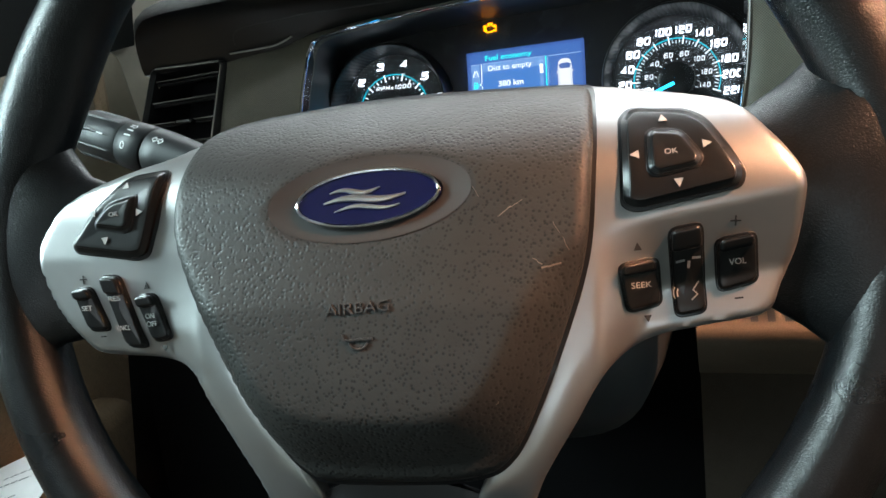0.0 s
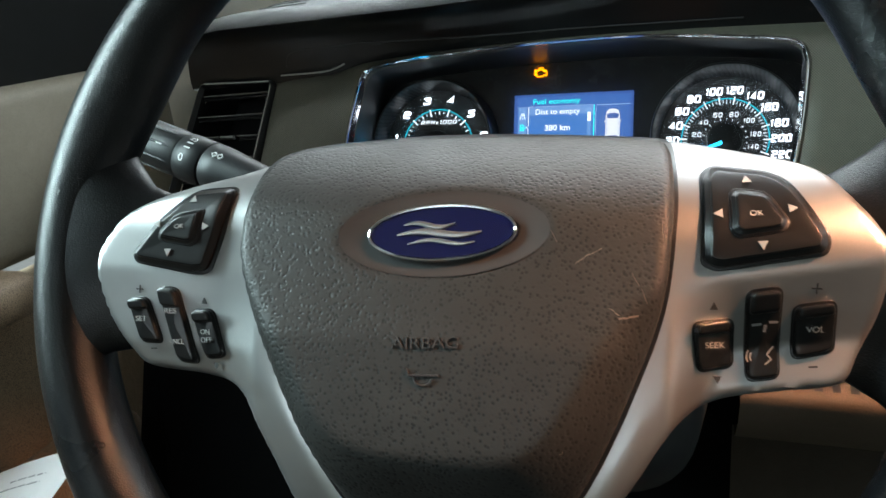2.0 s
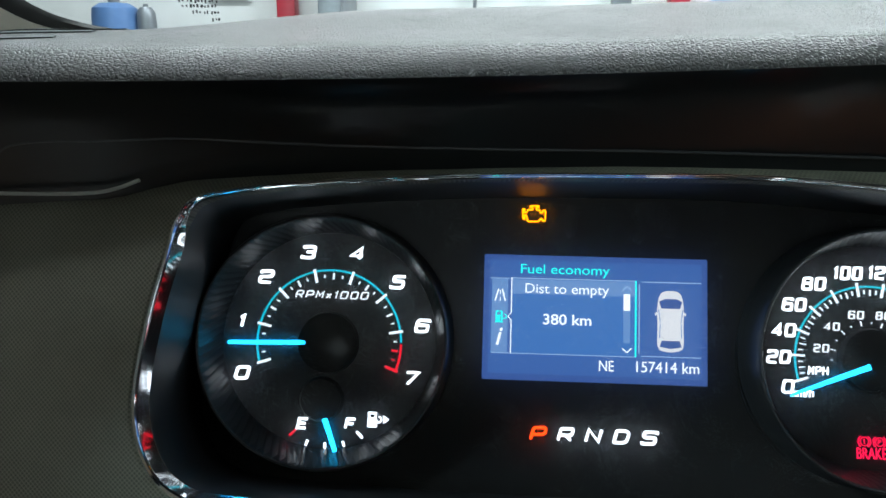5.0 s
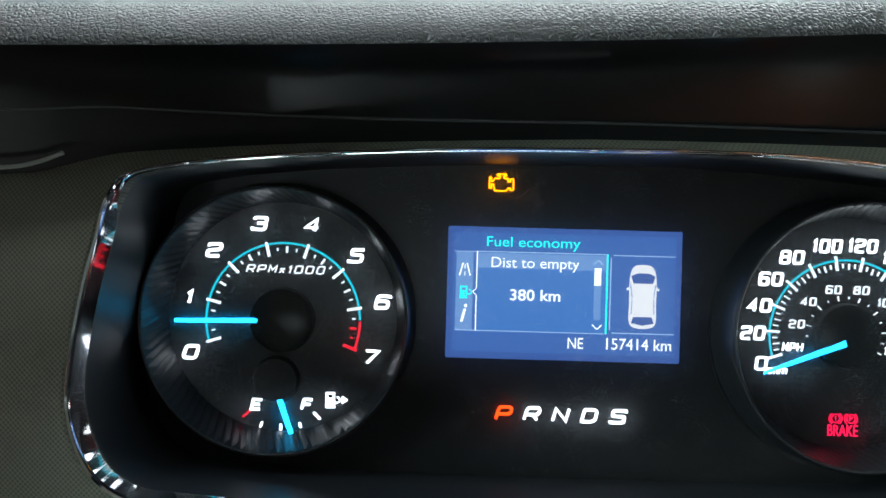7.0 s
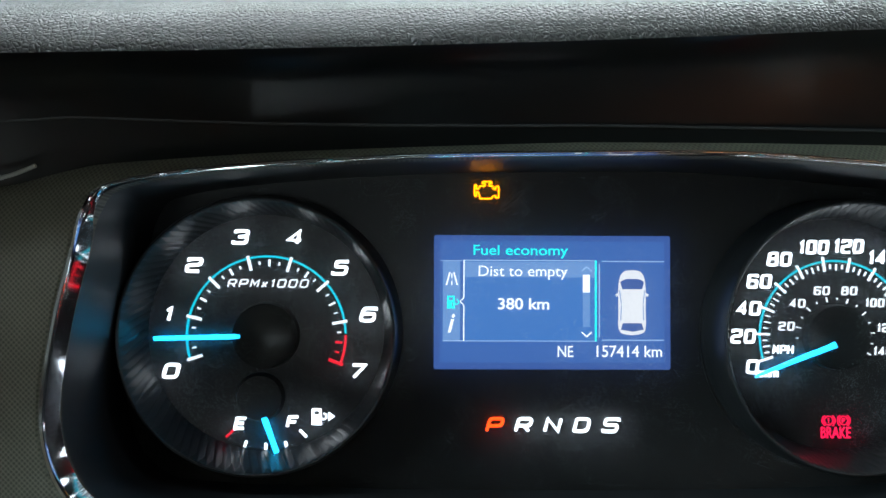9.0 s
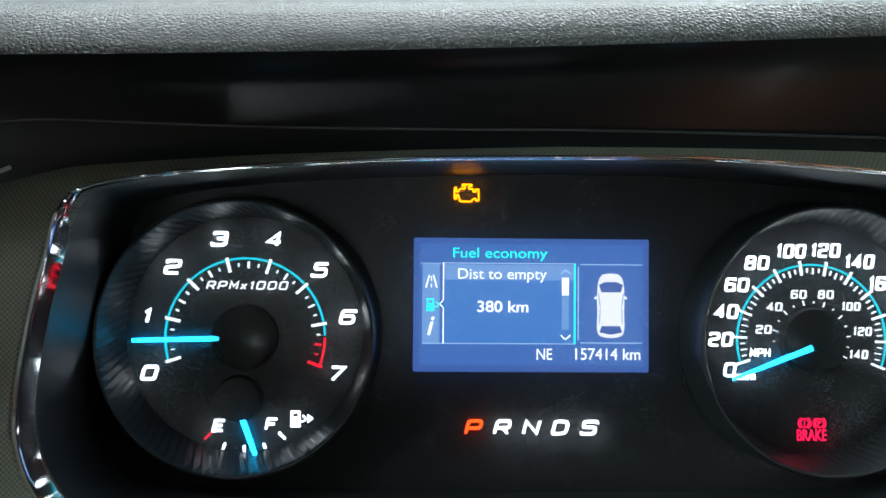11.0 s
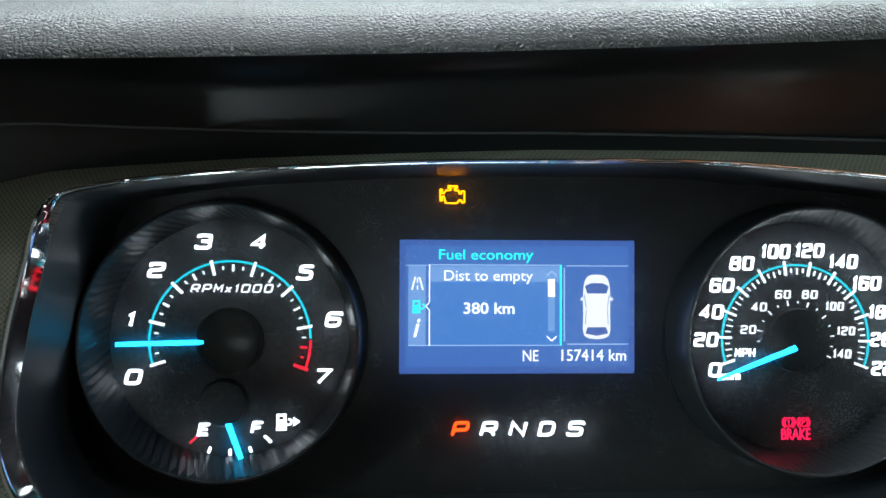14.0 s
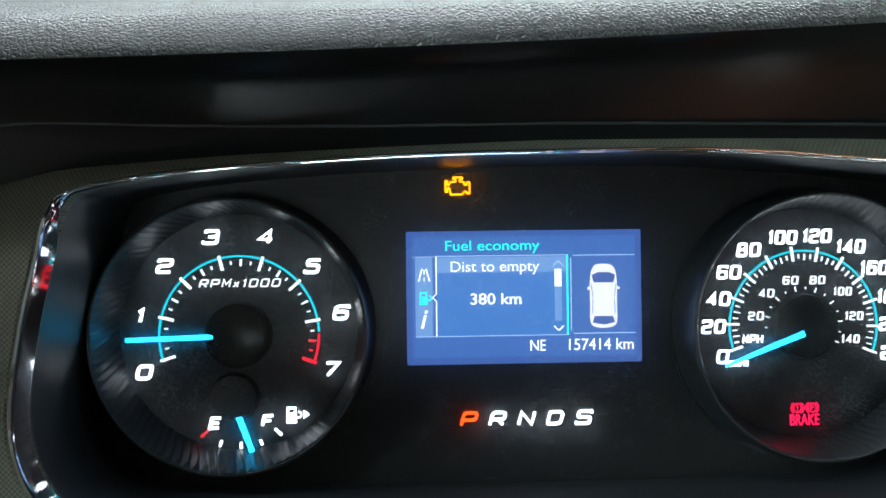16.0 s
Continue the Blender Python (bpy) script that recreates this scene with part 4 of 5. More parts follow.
# the cover's raised shield; outside it the skin falls away to the edge
SHIELD = [(q.x, q.y) for q in curve([Vector(q) for q in mm([(-95, 70), (-88, 10), (-65, -28), (-51.7, -47.8), (-41.8, -64.0), (-29.1, -71.5), (-4.6, -72.6), (22.5, -70.5), (35.5, -63), (45, -48), (60, -20), (90, 10), (95, 70)])], 4, False)]


def inside(x, y, line):
    hit = False
    for (x0, y0), (x1, y1) in zip(line, line[1:] + line[:1]):
        if (y0 > y) != (y1 > y) and x < x0 + (x1 - x0) * (y - y0) / (y1 - y0):
            hit = not hit
    return hit


def cover_z(x, y):
    z = spoke_z(x, y) + np.interp(y, [-0.11, -0.034, 0.005, 0.03, 0.057], [0.0165, 0.016, 0.009, 0.006, 0.003])
    d = 0.0 if y > 0.02 or inside(x, y, SHIELD) else edge_distance(np.array((x, y)), SHIELD)
    return z - min(0.0112, 0.62 * d * d / (d + 0.0035))


rings = []
for k in range(160):
    a = 2 * math.pi * k / 160
    d = Vector((math.cos(a), math.sin(a), 0))
    # the thumb grips swell inwards above the spokes
    swell = 0.0065 * math.exp(-((math.degrees(a) - 158) / 13) ** 2) + 0.0050 * math.exp(-((math.degrees(a) - 26) / 12) ** 2)
    ring = []
    for j in range(28):
        u, v = math.cos(2 * math.pi * j / 28), math.sin(2 * math.pi * j / 28)
        ring.append(RIM_AT + RING * d + u * (THICK if u > 0 else 0.0142 + swell) * d + Vector((0, 0, 0.0165 * v)))
    rings.append(ring)
part("rim", loft(rings + [rings[0]], False), RIM_LEATHER, wheel, "black grained leather rim", 80)


def arm(points, name="grip_arm"):
    """A flared black arm between a spoke and the rim: rings of (x, y, half height, half depth, z)."""
    out = []
    for x, y, h, d, z in points:
        w = min(1.0, max(0.0, (0.166 - abs(x)) / 0.03))
        ring = []
        for t in np.linspace(0, 2 * math.pi, 41)[:-1]:
            yy = y + h * math.copysign(abs(math.cos(t)) ** 0.8, math.cos(t))
            ring.append((x, yy, z + d * math.sin(t) + w * (spoke_z(x, yy) - spoke_z(x, -0.01))))
        out.append(ring)
    part(name, loft(out), RIM_LEATHER, wheel, "black leather arm", 80)


arm([(-0.180, 0.000, 0.066, 0.0150, -0.0113), (-0.170, 0.000, 0.058, 0.0140, -0.0105), (-0.160, -0.003, 0.050, 0.0112, -0.0085), (-0.152, -0.006, 0.042, 0.0085, -0.0078), (-0.143, -0.010, 0.036, 0.0060, -0.0082), (-0.12, -0.012, 0.030, 0.0030, -0.0120)])
arm([(0.180, 0.000, 0.072, 0.0150, -0.0113), (0.168, 0.001, 0.064, 0.0140, -0.0098), (0.157, 0.002, 0.054, 0.0112, -0.0098), (0.147, 0.002, 0.045, 0.0085, -0.0112), (0.135, 0.002, 0.037, 0.0050, -0.0125), (0.11, 0.0, 0.031, 0.0030, -0.0120)])

LEFT = mm([(-79, 40), (-87, 37.5), (-98.8, 31.2), (-119.8, 24), (-140.9, 14), (-152.6, 1), (-156.8, -11.8), (-149.7, -31.2), (-139, -45), (-129.8, -51.6), (-100.8, -53.6), (-86, -59), (-73.5, -76.8), (-61, -99.5), (-50, -122), (-30, -116), (-36, -95), (-50, -68), (-67, -36), (-76, -10), (-78, 12), (-79, 30)])
RIGHT = mm([(70, 55), (78.6, 54), (103, 47), (125.7, 38.3), (136.5, 23.9), (143.9, 11.2), (145.8, 3.5), (144, -15.2), (139, -28.4), (134, -37.9), (115.3, -42), (95, -46.8), (80, -57.5), (68, -77), (57, -95.7), (45, -120), (30, -114), (38, -90), (51, -62), (60, -34), (67, -10), (70, 15), (70, 38)])
LOW = mm([(-49, -118), (-33, -108), (-20, -102), (0, -101), (18, -101), (36, -106), (49, -117), (43, -150), (30, -160), (-28, -160), (-42, -150)])


def smooth_line(points, gap=0.0025):
    """A closed smooth line through points with even spacing."""
    q = [Vector((*p, 0)) for p in points]
    q = [v.to_2d() for v in curve(q, 10)]
    out, left = [q[0]], gap
    for a, b in zip(q, q[1:] + q[:1]):
        d = (b - a).length
        while d > 1e-9 and left <= d:
            out.append(a.lerp(b, left / d))
            left += gap
        left -= d
    if (out[-1] - out[0]).length < gap * 0.6:
        out.pop()
    return out


def back_z(x, y):
    return spoke_z(x, y) - 0.009


def grown(line, d):
    cx, cy = (sum(q[k] for q in line) / len(line) for k in (0, 1))
    return [(cx + (x - cx) * (1 + d / max(1e-6, math.hypot(x - cx, y - cy))), cy + (y - cy) * (1 + d / max(1e-6, math.hypot(x - cx, y - cy)))) for x, y in line]


COVER = [(q.x, q.y) for q in curve([Vector(q) for q in mm([(-85.5, 34), (-80, 43.5), (-66, 49), (-48, 52.2), (-23.6, 56), (2, 57.3), (27.4, 57), (51.8, 55.7), (70, 54.2), (76.5, 50), (77.6, 30), (77, 12), (74, -17.5), (64.4, -48), (52.5, -77), (44, -90), (34, -95.5), (15, -98.5), (-23, -100), (-33, -97), (-42, -88), (-56, -65.5), (-72, -35), (-82.5, -11), (-85.5, 10)])], 6)]


def ridged(x, y):
    """A spoke's top: its lower limb rises to a ridge a little outside the cover."""
    low = min(1.0, max(0.0, (-0.042 - y) / 0.018))
    if not low:
        return spoke_z(x, y)
    d = edge_distance(np.array((x, y)), COVER) - 0.0055
    return spoke_z(x, y) - low * 0.0034 * (1 - math.exp(-(d / 0.009) ** 2))


lsp = part("left_spoke", sheet(smooth_line(LEFT), ridged, back_z, 0.0020, 0.0020), SILVER, wheel, "satin silver spoke", 50)
rsp = part("right_spoke", sheet(smooth_line(RIGHT), ridged, back_z, 0.0020, 0.0020), SILVER, wheel, "satin silver spoke", 50)
part("lower_spoke", sheet(smooth_line(LOW), lambda x, y: spoke_z(x, y) - 0.001, back_z, 0.01, 0.003), STALK, wheel, "dark plastic lower spoke", 50)

EMC, EMR = (-0.0035, 0.0060), (0.0385, 0.0158)


def cover_dished(x, y):
    """The cover with the oval dish round the badge."""
    e = math.hypot((x - EMC[0]) / EMR[0], (y - EMC[1] - 0.08 * (x - EMC[0])) / EMR[1])
    return cover_z(x, y) - 0.0032 * min(1.0, max(0.0, (1.05 - e) / 0.30))


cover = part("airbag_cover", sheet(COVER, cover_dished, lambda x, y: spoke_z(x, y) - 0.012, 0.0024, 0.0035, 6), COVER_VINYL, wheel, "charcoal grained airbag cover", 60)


# A raised dark strip stands for the shade in the gap round the cover.
gap = sheet(grown(COVER, 0.0016), lambda x, y: spoke_z(x, y) + 0.0017, lambda x, y: spoke_z(x, y) - 0.004, 0.004, 0.0006)
part("cover_gap_shade", gap, BLACK_DEEP, wheel, "dark strip for the shaded gap round the cover", 50)


def oval(c, rx, ry, turn=4.5, n=72):
    ca, sa = math.cos(radians(turn)), math.sin(radians(turn))
    return [(c[0] + ca * rx * math.cos(2 * math.pi * k / n) - sa * ry * math.sin(2 * math.pi * k / n), c[1] + sa * rx * math.cos(2 * math.pi * k / n) + ca * ry * math.sin(2 * math.pi * k / n)) for k in range(n)]


flat_z = lambda x, y: cover_z(EMC[0], EMC[1]) - 0.0032 + (y - EMC[1]) * -0.26 + 0.02 * (x - EMC[0])
dish = loft([[(*q, cover_dished(*q) + 0.0003) for q in oval(EMC, EMR[0] * 1.02, EMR[1] * 1.04)], [(*q, cover_dished(*q) + 0.0005) for q in oval(EMC, EMR[0] * 0.92, EMR[1] * 0.92)], [(*q, flat_z(*q) + 0.0012) for q in oval(EMC, 0.0285, 0.0108)]], False)
part("badge_dish", dish, COVER_SMOOTH, cover, "smooth oval dish", 60)
badge = part("badge", lift(plate(oval(EMC, 0.0278, 0.0108), 0.0, 0.0030, 0.0006), flat_z), EMBLEM, cover, "navy blue enamel oval")
part("badge_rim", tube([(*q, flat_z(*q) + 0.0031) for q in oval(EMC, 0.0272, 0.0103)], 0.0007, 8, True), CHROME, badge, "chrome rim")
# plain silver strokes in place of the maker's script
for dy, w, x0, x1 in ((0.0032, 0.0016, -0.0145, 0.0050), (-0.0002, 0.0022, -0.0165, 0.0150), (-0.0036, 0.0014, -0.0120, 0.0130)):
    wave = [(EMC[0] + x0 + (x1 - x0) * k / 12, EMC[1] + dy + 0.0010 * math.sin(k * 0.52 + 90 * dy) + 0.09 * (x0 + (x1 - x0) * k / 12)) for k in range(13)]
    part("badge_stroke", lift(tube([(*q, 0.0031) for q in wave], [w / 2 * (0.35 + math.sin(math.pi * k / 12)) for k in range(13)], 8), flat_z), SILVER, badge, "silver flourish")
part("airbag_lettering", lift(words("AIRBAG", (-0.0050, -0.0338), 0.0240, 0.0040, 0.0, 0.0007, 0, 0.0, 4.5), cover_z), COVER_SMOOTH, cover, "embossed lettering")
horn = [bar((-0.0105, -0.0430), (-0.0098, -0.0452), 0.0006, 0, 0.0008), bar((-0.0098, -0.0452), (0.0010, -0.0446), 0.0006, 0, 0.0008), tube([(-0.0045 + 0.0032 * math.cos(a), -0.0458 + 0.0026 * math.sin(a), 0.0004) for a in np.linspace(math.pi, 2 * math.pi, 14)], 0.0004, 6)]
part("horn_symbol", lift(join(*horn), cover_z), COVER_SMOOTH, cover, "embossed horn symbol")


def shrink(line, d):
    """A convex outline moved inwards by d."""
    n, out = len(line), []
    for k in range(n):
        t = (Vector(line[(k + 1) % n]) - Vector(line[k - 1])).normalized()
        out.append(Vector(line[k]) + d * Vector((-t.y, t.x)))
    return out


def key(name, line, z0, z1, mat, parent, label="", edge=0.0012, r=0.002, dip=0.0, chamfer=0.0):
    """A button cap over a spoke: rounded sides, and a top that may dip to its middle."""
    line = rounded(line, r, 5)
    line = [Vector(a).lerp(Vector(b), j / n) for a, b in zip(line, line[1:] + line[:1]) if (Vector(b) - Vector(a)).length > 1e-6 for n in [max(1, int((Vector(b) - Vector(a)).length / 0.0015))] for j in range(n)]
    if sum(a[0] * b[1] - a[1] * b[0] for a, b in zip(line, line[1:] + line[:1])) < 0:
        line = line[::-1]
    c = Vector((sum(q[0] for q in line) / len(line), sum(q[1] for q in line) / len(line)))
    steps = [(0, z0), (0, z1 - edge - chamfer * 0.6)]
    inner = chamfer
    steps += [(inner + edge * (1 - math.cos(a)), z1 - edge + edge * math.sin(a)) for a in np.linspace(0, math.pi / 2, 5)]
    rows = [[(*q, spoke_z(*q) + z) for q in shrink(line, d)] for d, z in steps]
    top = shrink(line, inner + edge)
    for f in (0.85, 0.65, 0.45, 0.25, 0.08):
        rows.append([(*q, spoke_z(*q) + z1 - dip * (1 - f)) for q in (c + (q - c) * f for q in top)])
    return part(name, loft(rows), mat, parent, label, 42)


def triangle(at, s, turn):
    return plate([polar(at, s, turn + a) for a in (0, 125, 235)], 0, 0.00025)


PADS = ((lsp, mm([(-95.3, 24), (-97.2, 4.4), (-101.5, -11), (-107, -12.3), (-134.5, -9), (-136.8, -5.8), (-127.3, 7), (-114, 21.5)]), mm([(-105, 13.5), (-107, 0), (-110, -1.6), (-123, 0.2), (-123.6, 2.8), (-117, 10.5)]), mm([(-111.2, 17.5), (-125.1, 6.5), (-103.2, 6.1), (-118.9, -4.8)]), (-0.1135, 0.0055)),
        (rsp, mm([(87.6, 32.5), (91.5, 37.2), (109.8, 34.4), (115.5, 30), (126, 10), (124.9, 4.6), (92.3, -2), (87.4, 0)]), mm([(96, 24), (98, 26), (107.2, 24.8), (113.2, 14.8), (111.8, 11.4), (98.6, 9), (96, 11)]), mm([(101.6, 30.5), (91.9, 16.7), (114.9, 19.3), (105.5, 6.2)]), (0.1034, 0.0168)))
for spoke, pad_edge, ok_edge, arrows, ok_at in PADS:
    # Raised black plates paint the shade in the grooves round pad and button.
    key("pad_gap_shade", grown(pad_edge, 0.0016), -0.001, 0.0006, BLACK_DEEP, spoke, "black plate for the shaded gap", 0.0004, 0.005)
    rocker = key("arrow_pad", pad_edge, 0.0, 0.0040, KEY_BLACK, spoke, "gloss black arrow pad", 0.0007, 0.0045, 0.0006, 0.0020)
    key("ok_gap_shade", grown(ok_edge, 0.0010), 0.002, 0.0042, BLACK_DEEP, rocker, "", 0.0002, 0.003)
    ok = key("ok_button", ok_edge, 0.002, 0.0062, KEY_BLACK, rocker, "gloss black button", 0.0009, 0.003, 0.0003, 0.0012)
    part("print", lift(words("OK", ok_at, 0.0042, 0.0019, 0.0063, 0.0002, 0, 0.0, 4), spoke_z), PRINT_DIM, ok, "white print")
    for at, a in zip(arrows, (90, 180, 0, 270)):
        part("arrow_print", lift(triangle(at, 0.0019, a + 4), lambda x, y: spoke_z(x, y) + 0.0043), PRINT_DIM, rocker, "white arrow")

ROCKERS = ((lsp, "SET", mm([(-139, -24.8), (-129.7, -23.9), (-122, -41.7), (-132.5, -41.8)])), (lsp, "RES\n\nCNCL", mm([(-125, -19.2), (-115.2, -19.6), (-105.3, -49), (-114.9, -48.3)])), (lsp, "ON\nOFF", mm([(-108.9, -28), (-99.2, -27.1), (-92.4, -45), (-101.8, -46.6)])),
        (rsp, "SEEK", mm([(84.9, -21), (98.4, -18.4), (99.5, -34.6), (87.5, -37.3)])), (rsp, "", mm([(101.8, -9.4), (113.2, -7.4), (114.6, -37.2), (103.9, -39.2)])), (rsp, "VOL", mm([(117.3, -13.2), (130.3, -10.7), (131.6, -27), (118.5, -30.7)])))
for spoke, s, line in ROCKERS:
    cx, cy = (sum(q[k] for q in line) / 4 for k in (0, 1))
    # A black plate, slightly proud, paints the shaded groove round the key.
    key("key_gap_shade", grown(line, 0.0009), -0.001, 0.0005, BLACK_DEEP, spoke, "black plate for the shaded gap", 0.0004, 0.0035)
    cap = key("rocker_key", line, 0.0, 0.0026, KEY_BLACK, spoke, "gloss black rocker key", 0.0011, 0.0032, -0.0006, 0.0004)
    up = Vector((line[0][0] + line[1][0] - line[2][0] - line[3][0], line[0][1] + line[1][1] - line[2][1] - line[3][1])).normalized()
    lean = math.degrees(math.atan2(-up.x, up.y))
    hgt = math.hypot(line[0][0] - line[3][0], line[0][1] - line[3][1])
    # raised thumb ledge at the top of the key
    t = [Vector(line[3]).lerp(Vector(line[0]), f) for f in (0.74, 0.97)]
    u = [Vector(line[2]).lerp(Vector(line[1]), f) for f in (0.97, 0.74)]
    key("key_ledge", [t[0].lerp(u[1], 0.06), t[1].lerp(u[0], 0.1), u[0].lerp(t[1], 0.1), u[1].lerp(t[0], 0.06)], 0.002, 0.0046, KEY_BLACK, cap, "", 0.0012, 0.0018)
    zf = lambda x, y: spoke_z(x, y) + 0.0033
    if s == "SET":
        part("print", lift(words(s, (cx, cy + 0.0005), 0.0050, 0.0021, 0, 0.0002, 0, 0, 3), zf), PRINT_DIM, cap, "white print")
    elif s.startswith("RES"):
        part("print", lift(words("RES", (cx - 0.0020, cy + 0.0054), 0.0056, 0.0021, 0, 0.0002, 0, 0, 3), zf), PRINT_DIM, cap, "white print")
        part("print", lift(words("CNCL", (cx + 0.0012, cy - 0.0068), 0.0066, 0.0021, 0, 0.0002, 0, 0, 3), zf), PRINT_DIM, cap, "white print")
    elif s.startswith("ON"):
        part("print", lift(words("ON", (cx - 0.0004, cy + 0.0006), 0.0040, 0.0021, 0, 0.0002, 0, 0, 3), zf), PRINT_DIM, cap, "white print")
        part("print", lift(words("OFF", (cx + 0.0003, cy - 0.0026), 0.0050, 0.0021, 0, 0.0002, 0, 0, 3), zf), PRINT_DIM, cap, "white print")
    elif s:
        part("print", lift(words(s, (cx, cy), 0.0070 if s == "SEEK" else 0.0056, 0.0020, 0, 0.0002, 0, 0.0, 5), zf), PRINT_DIM, cap, "white print")
    else:
        part("voice_symbol", lift(join(arc((cx - 0.001, cy - 0.0075), 0.0028, 0.0004, 150, 210, 0, 0.0002, 8), arc((cx - 0.001, cy - 0.0075), 0.0040, 0.0004, 150, 210, 0, 0.0002, 8), bar((cx + 0.001, cy - 0.010), (cx + 0.003, cy - 0.008), 0.0005, 0, 0.0002), bar((cx + 0.003, cy - 0.008), (cx + 0.0015, cy - 0.0065), 0.0005, 0, 0.0002), bar((cx + 0.0015, cy - 0.0065), (cx + 0.0035, cy - 0.0035), 0.0005, 0, 0.0002)), zf), PRINT_GREY, cap, "grey voice symbol")
        part("phone_symbol", lift(join(bar((cx - 0.0042, cy + 0.0030), (cx - 0.0012, cy + 0.0036), 0.0008, 0, 0.0002), bar((cx + 0.0012, cy + 0.0044), (cx + 0.0040, cy + 0.0046), 0.0008, 0, 0.0002), bar((cx, cy + 0.0010), (cx + 0.0002, cy + 0.0034), 0.0009, 0, 0.0002)), zf), PRINT_GREY, cap, "grey phone symbol")
for s, at, spoke in (("+", (-133.8, -20.5), lsp), ("-", (-126.5, -44.6), lsp), ("^", (-103.4, -24.0), lsp), ("v", (-97.1, -49.2), lsp), ("^", (91.6, -14.9), rsp), ("v", (94.6, -39.5), rsp), ("+", (123.7, -7), rsp), ("-", (125.2, -33), rsp)):
    x, y = at[0] / 1000, at[1] / 1000
    if s == "+":
        bm = join(bar((x - 0.0017, y), (x + 0.0017, y), 0.0005, 0, 0.0002), bar((x, y - 0.0017), (x, y + 0.0017), 0.0005, 0, 0.0002))
    elif s == "-":
        bm = bar((x - 0.0014, y - 0.0001), (x + 0.0014, y + 0.0002), 0.0006, 0, 0.0002)
    else:
        bm = triangle((x, y), 0.0017, 94 if s == "^" else 274)
    part("spoke_mark", lift(bm, lambda x, y: spoke_z(x, y) + 0.0001), PRINT_DARK, spoke, "dark printed mark")
# worn scratches on the cover
SCUFF = material("pale_scuff", (0.13, 0.11, 0.095), 0.7)
for a, b, w in (((45, -3.5), (49.5, 0.2), 0.0007), ((49, -0.5), (53.6, 2.1), 0.0005), ((57, -18), (60.5, -20.6), 0.0006), ((60, -21.4), (66.5, -20.2), 0.0013), ((64, -6), (66, -10), 0.0003), ((67, -11), (69, -16), 0.0003), ((43.2, -67.4), (44.2, -66.2), 0.0006), ((36, 8), (38.5, 4), 0.0004)):
    n = 5
    pts = [Vector(a).lerp(Vector(b), k / n) / 1000 + Vector((random.uniform(-1, 1), random.uniform(-1, 1))) * 0.0002 for k in range(n + 1)]
    part("scuff", lift(join(*[bar(p, q, 0.6 * w * random.uniform(0.5, 1), 0.0, 0.00008) for p, q in zip(pts, pts[1:])]), cover_z), SCUFF, cover, "pale scratch")

# ---- steering column ----
column = thing("steering_column", "dark grey plastic steering column shroud behind the wheel", "steering column")
shroud = []
for y, cx, cz, hx, hz in ((-0.05, 0.018, -0.150, 0.090, 0.066), (-0.12, 0.018, -0.154, 0.088, 0.066), (-0.20, 0.018, -0.156, 0.084, 0.064), (-0.235, 0.016, -0.152, 0.072, 0.054), (-0.250, 0.015, -0.148, 0.052, 0.040)):
    shroud.append([(cx + hx * math.copysign(abs(math.cos(t)) ** 0.5, math.cos(t)), y, cz + hz * math.copysign(abs(math.sin(t)) ** 0.6, math.sin(t))) for t in np.linspace(0, 2 * math.pi, 41)[:-1]])
part("shroud", loft(shroud), SHROUD, column, "dark grey shroud", 60)
part("hub", tube([(0.0150, -0.245, -0.126), (0.0134, -0.298, -0.116)], 0.038, 32), BLACK_SATIN, column)

# ---- light stalk ----
stalk = thing("indicator_stalk", "charcoal plastic light stalk with white markings", "stalk")
axis = Vector((0.944, -0.050, -0.309)).normalized()
A = Vector((-0.1612, -0.2375, -0.0570)) - 0.0312 * axis


def on_stalk(d):
    return A + axis * d


part("lever", tube([on_stalk(d) for d in (0.0410, 0.0416, 0.05, 0.065, 0.085, 0.105, 0.135)], [0.0128, 0.0133, 0.0130, 0.0116, 0.0095, 0.0082, 0.0078], 40), STALK, stalk, "tapering lever", 60)
part("collar", tube([on_stalk(d) for d in (0.0222, 0.0228, 0.0398, 0.0404)], [0.0128, 0.0134, 0.0134, 0.0128], 40), STALK, stalk, "marked collar", 50)
knob = part("knob", tube([on_stalk(d) for d in (-0.0105, -0.0080, 0.0195, 0.0216)], [0.0108, 0.0127, 0.0131, 0.0125], 40), STALK, stalk, "turning end knob", 50)
sx, sz = axis.orthogonal().normalized(), None
sz = axis.cross(sx)
for k in range(9):
    a = 2 * math.pi * k / 9
    o = (math.cos(a) * sx + math.sin(a) * sz) * 0.0127
    part("knob_rib", tube([on_stalk(-0.0085) + o, on_stalk(-0.0055) + o, on_stalk(0.015) + o, on_stalk(0.0185) + o], [0.0004, 0.0009, 0.0009, 0.0004], 8), STALK, knob)
face_dir = (Vector((0.12, -0.566, -0.11)) - on_stalk(0.04))
face_dir = (face_dir - axis * face_dir.dot(axis)).normalized()
tang = axis.cross(face_dir)
SM = Matrix((axis, -tang if tang.z < 0 else tang, face_dir)).transposed().to_4x4()
if (SM.to_3x3().determinant()) < 0:
    SM = Matrix((axis, -Vector(SM.col[1][:3]), face_dir)).transposed().to_4x4()


def stalk_mark(name, bm, d, radius, parent=None, up=0.0):
    """Wrap a small flat mark round the stalk at d along it."""
    for v in bm.verts:
        x, y, z = v.co
        a = (y + up) / radius
        v.co = on_stalk(d) + axis * x + (radius + z) * (math.cos(a) * face_dir + math.sin(a) * SM.col[1].to_3d())
    return part(name, bm, PRINT, parent or stalk, "white print")


stalk_mark("mark", words("0", (0, 0), 0.0030, 0.0042, 0, 0.0001), 0.0290, 0.0135, None, -0.0015)
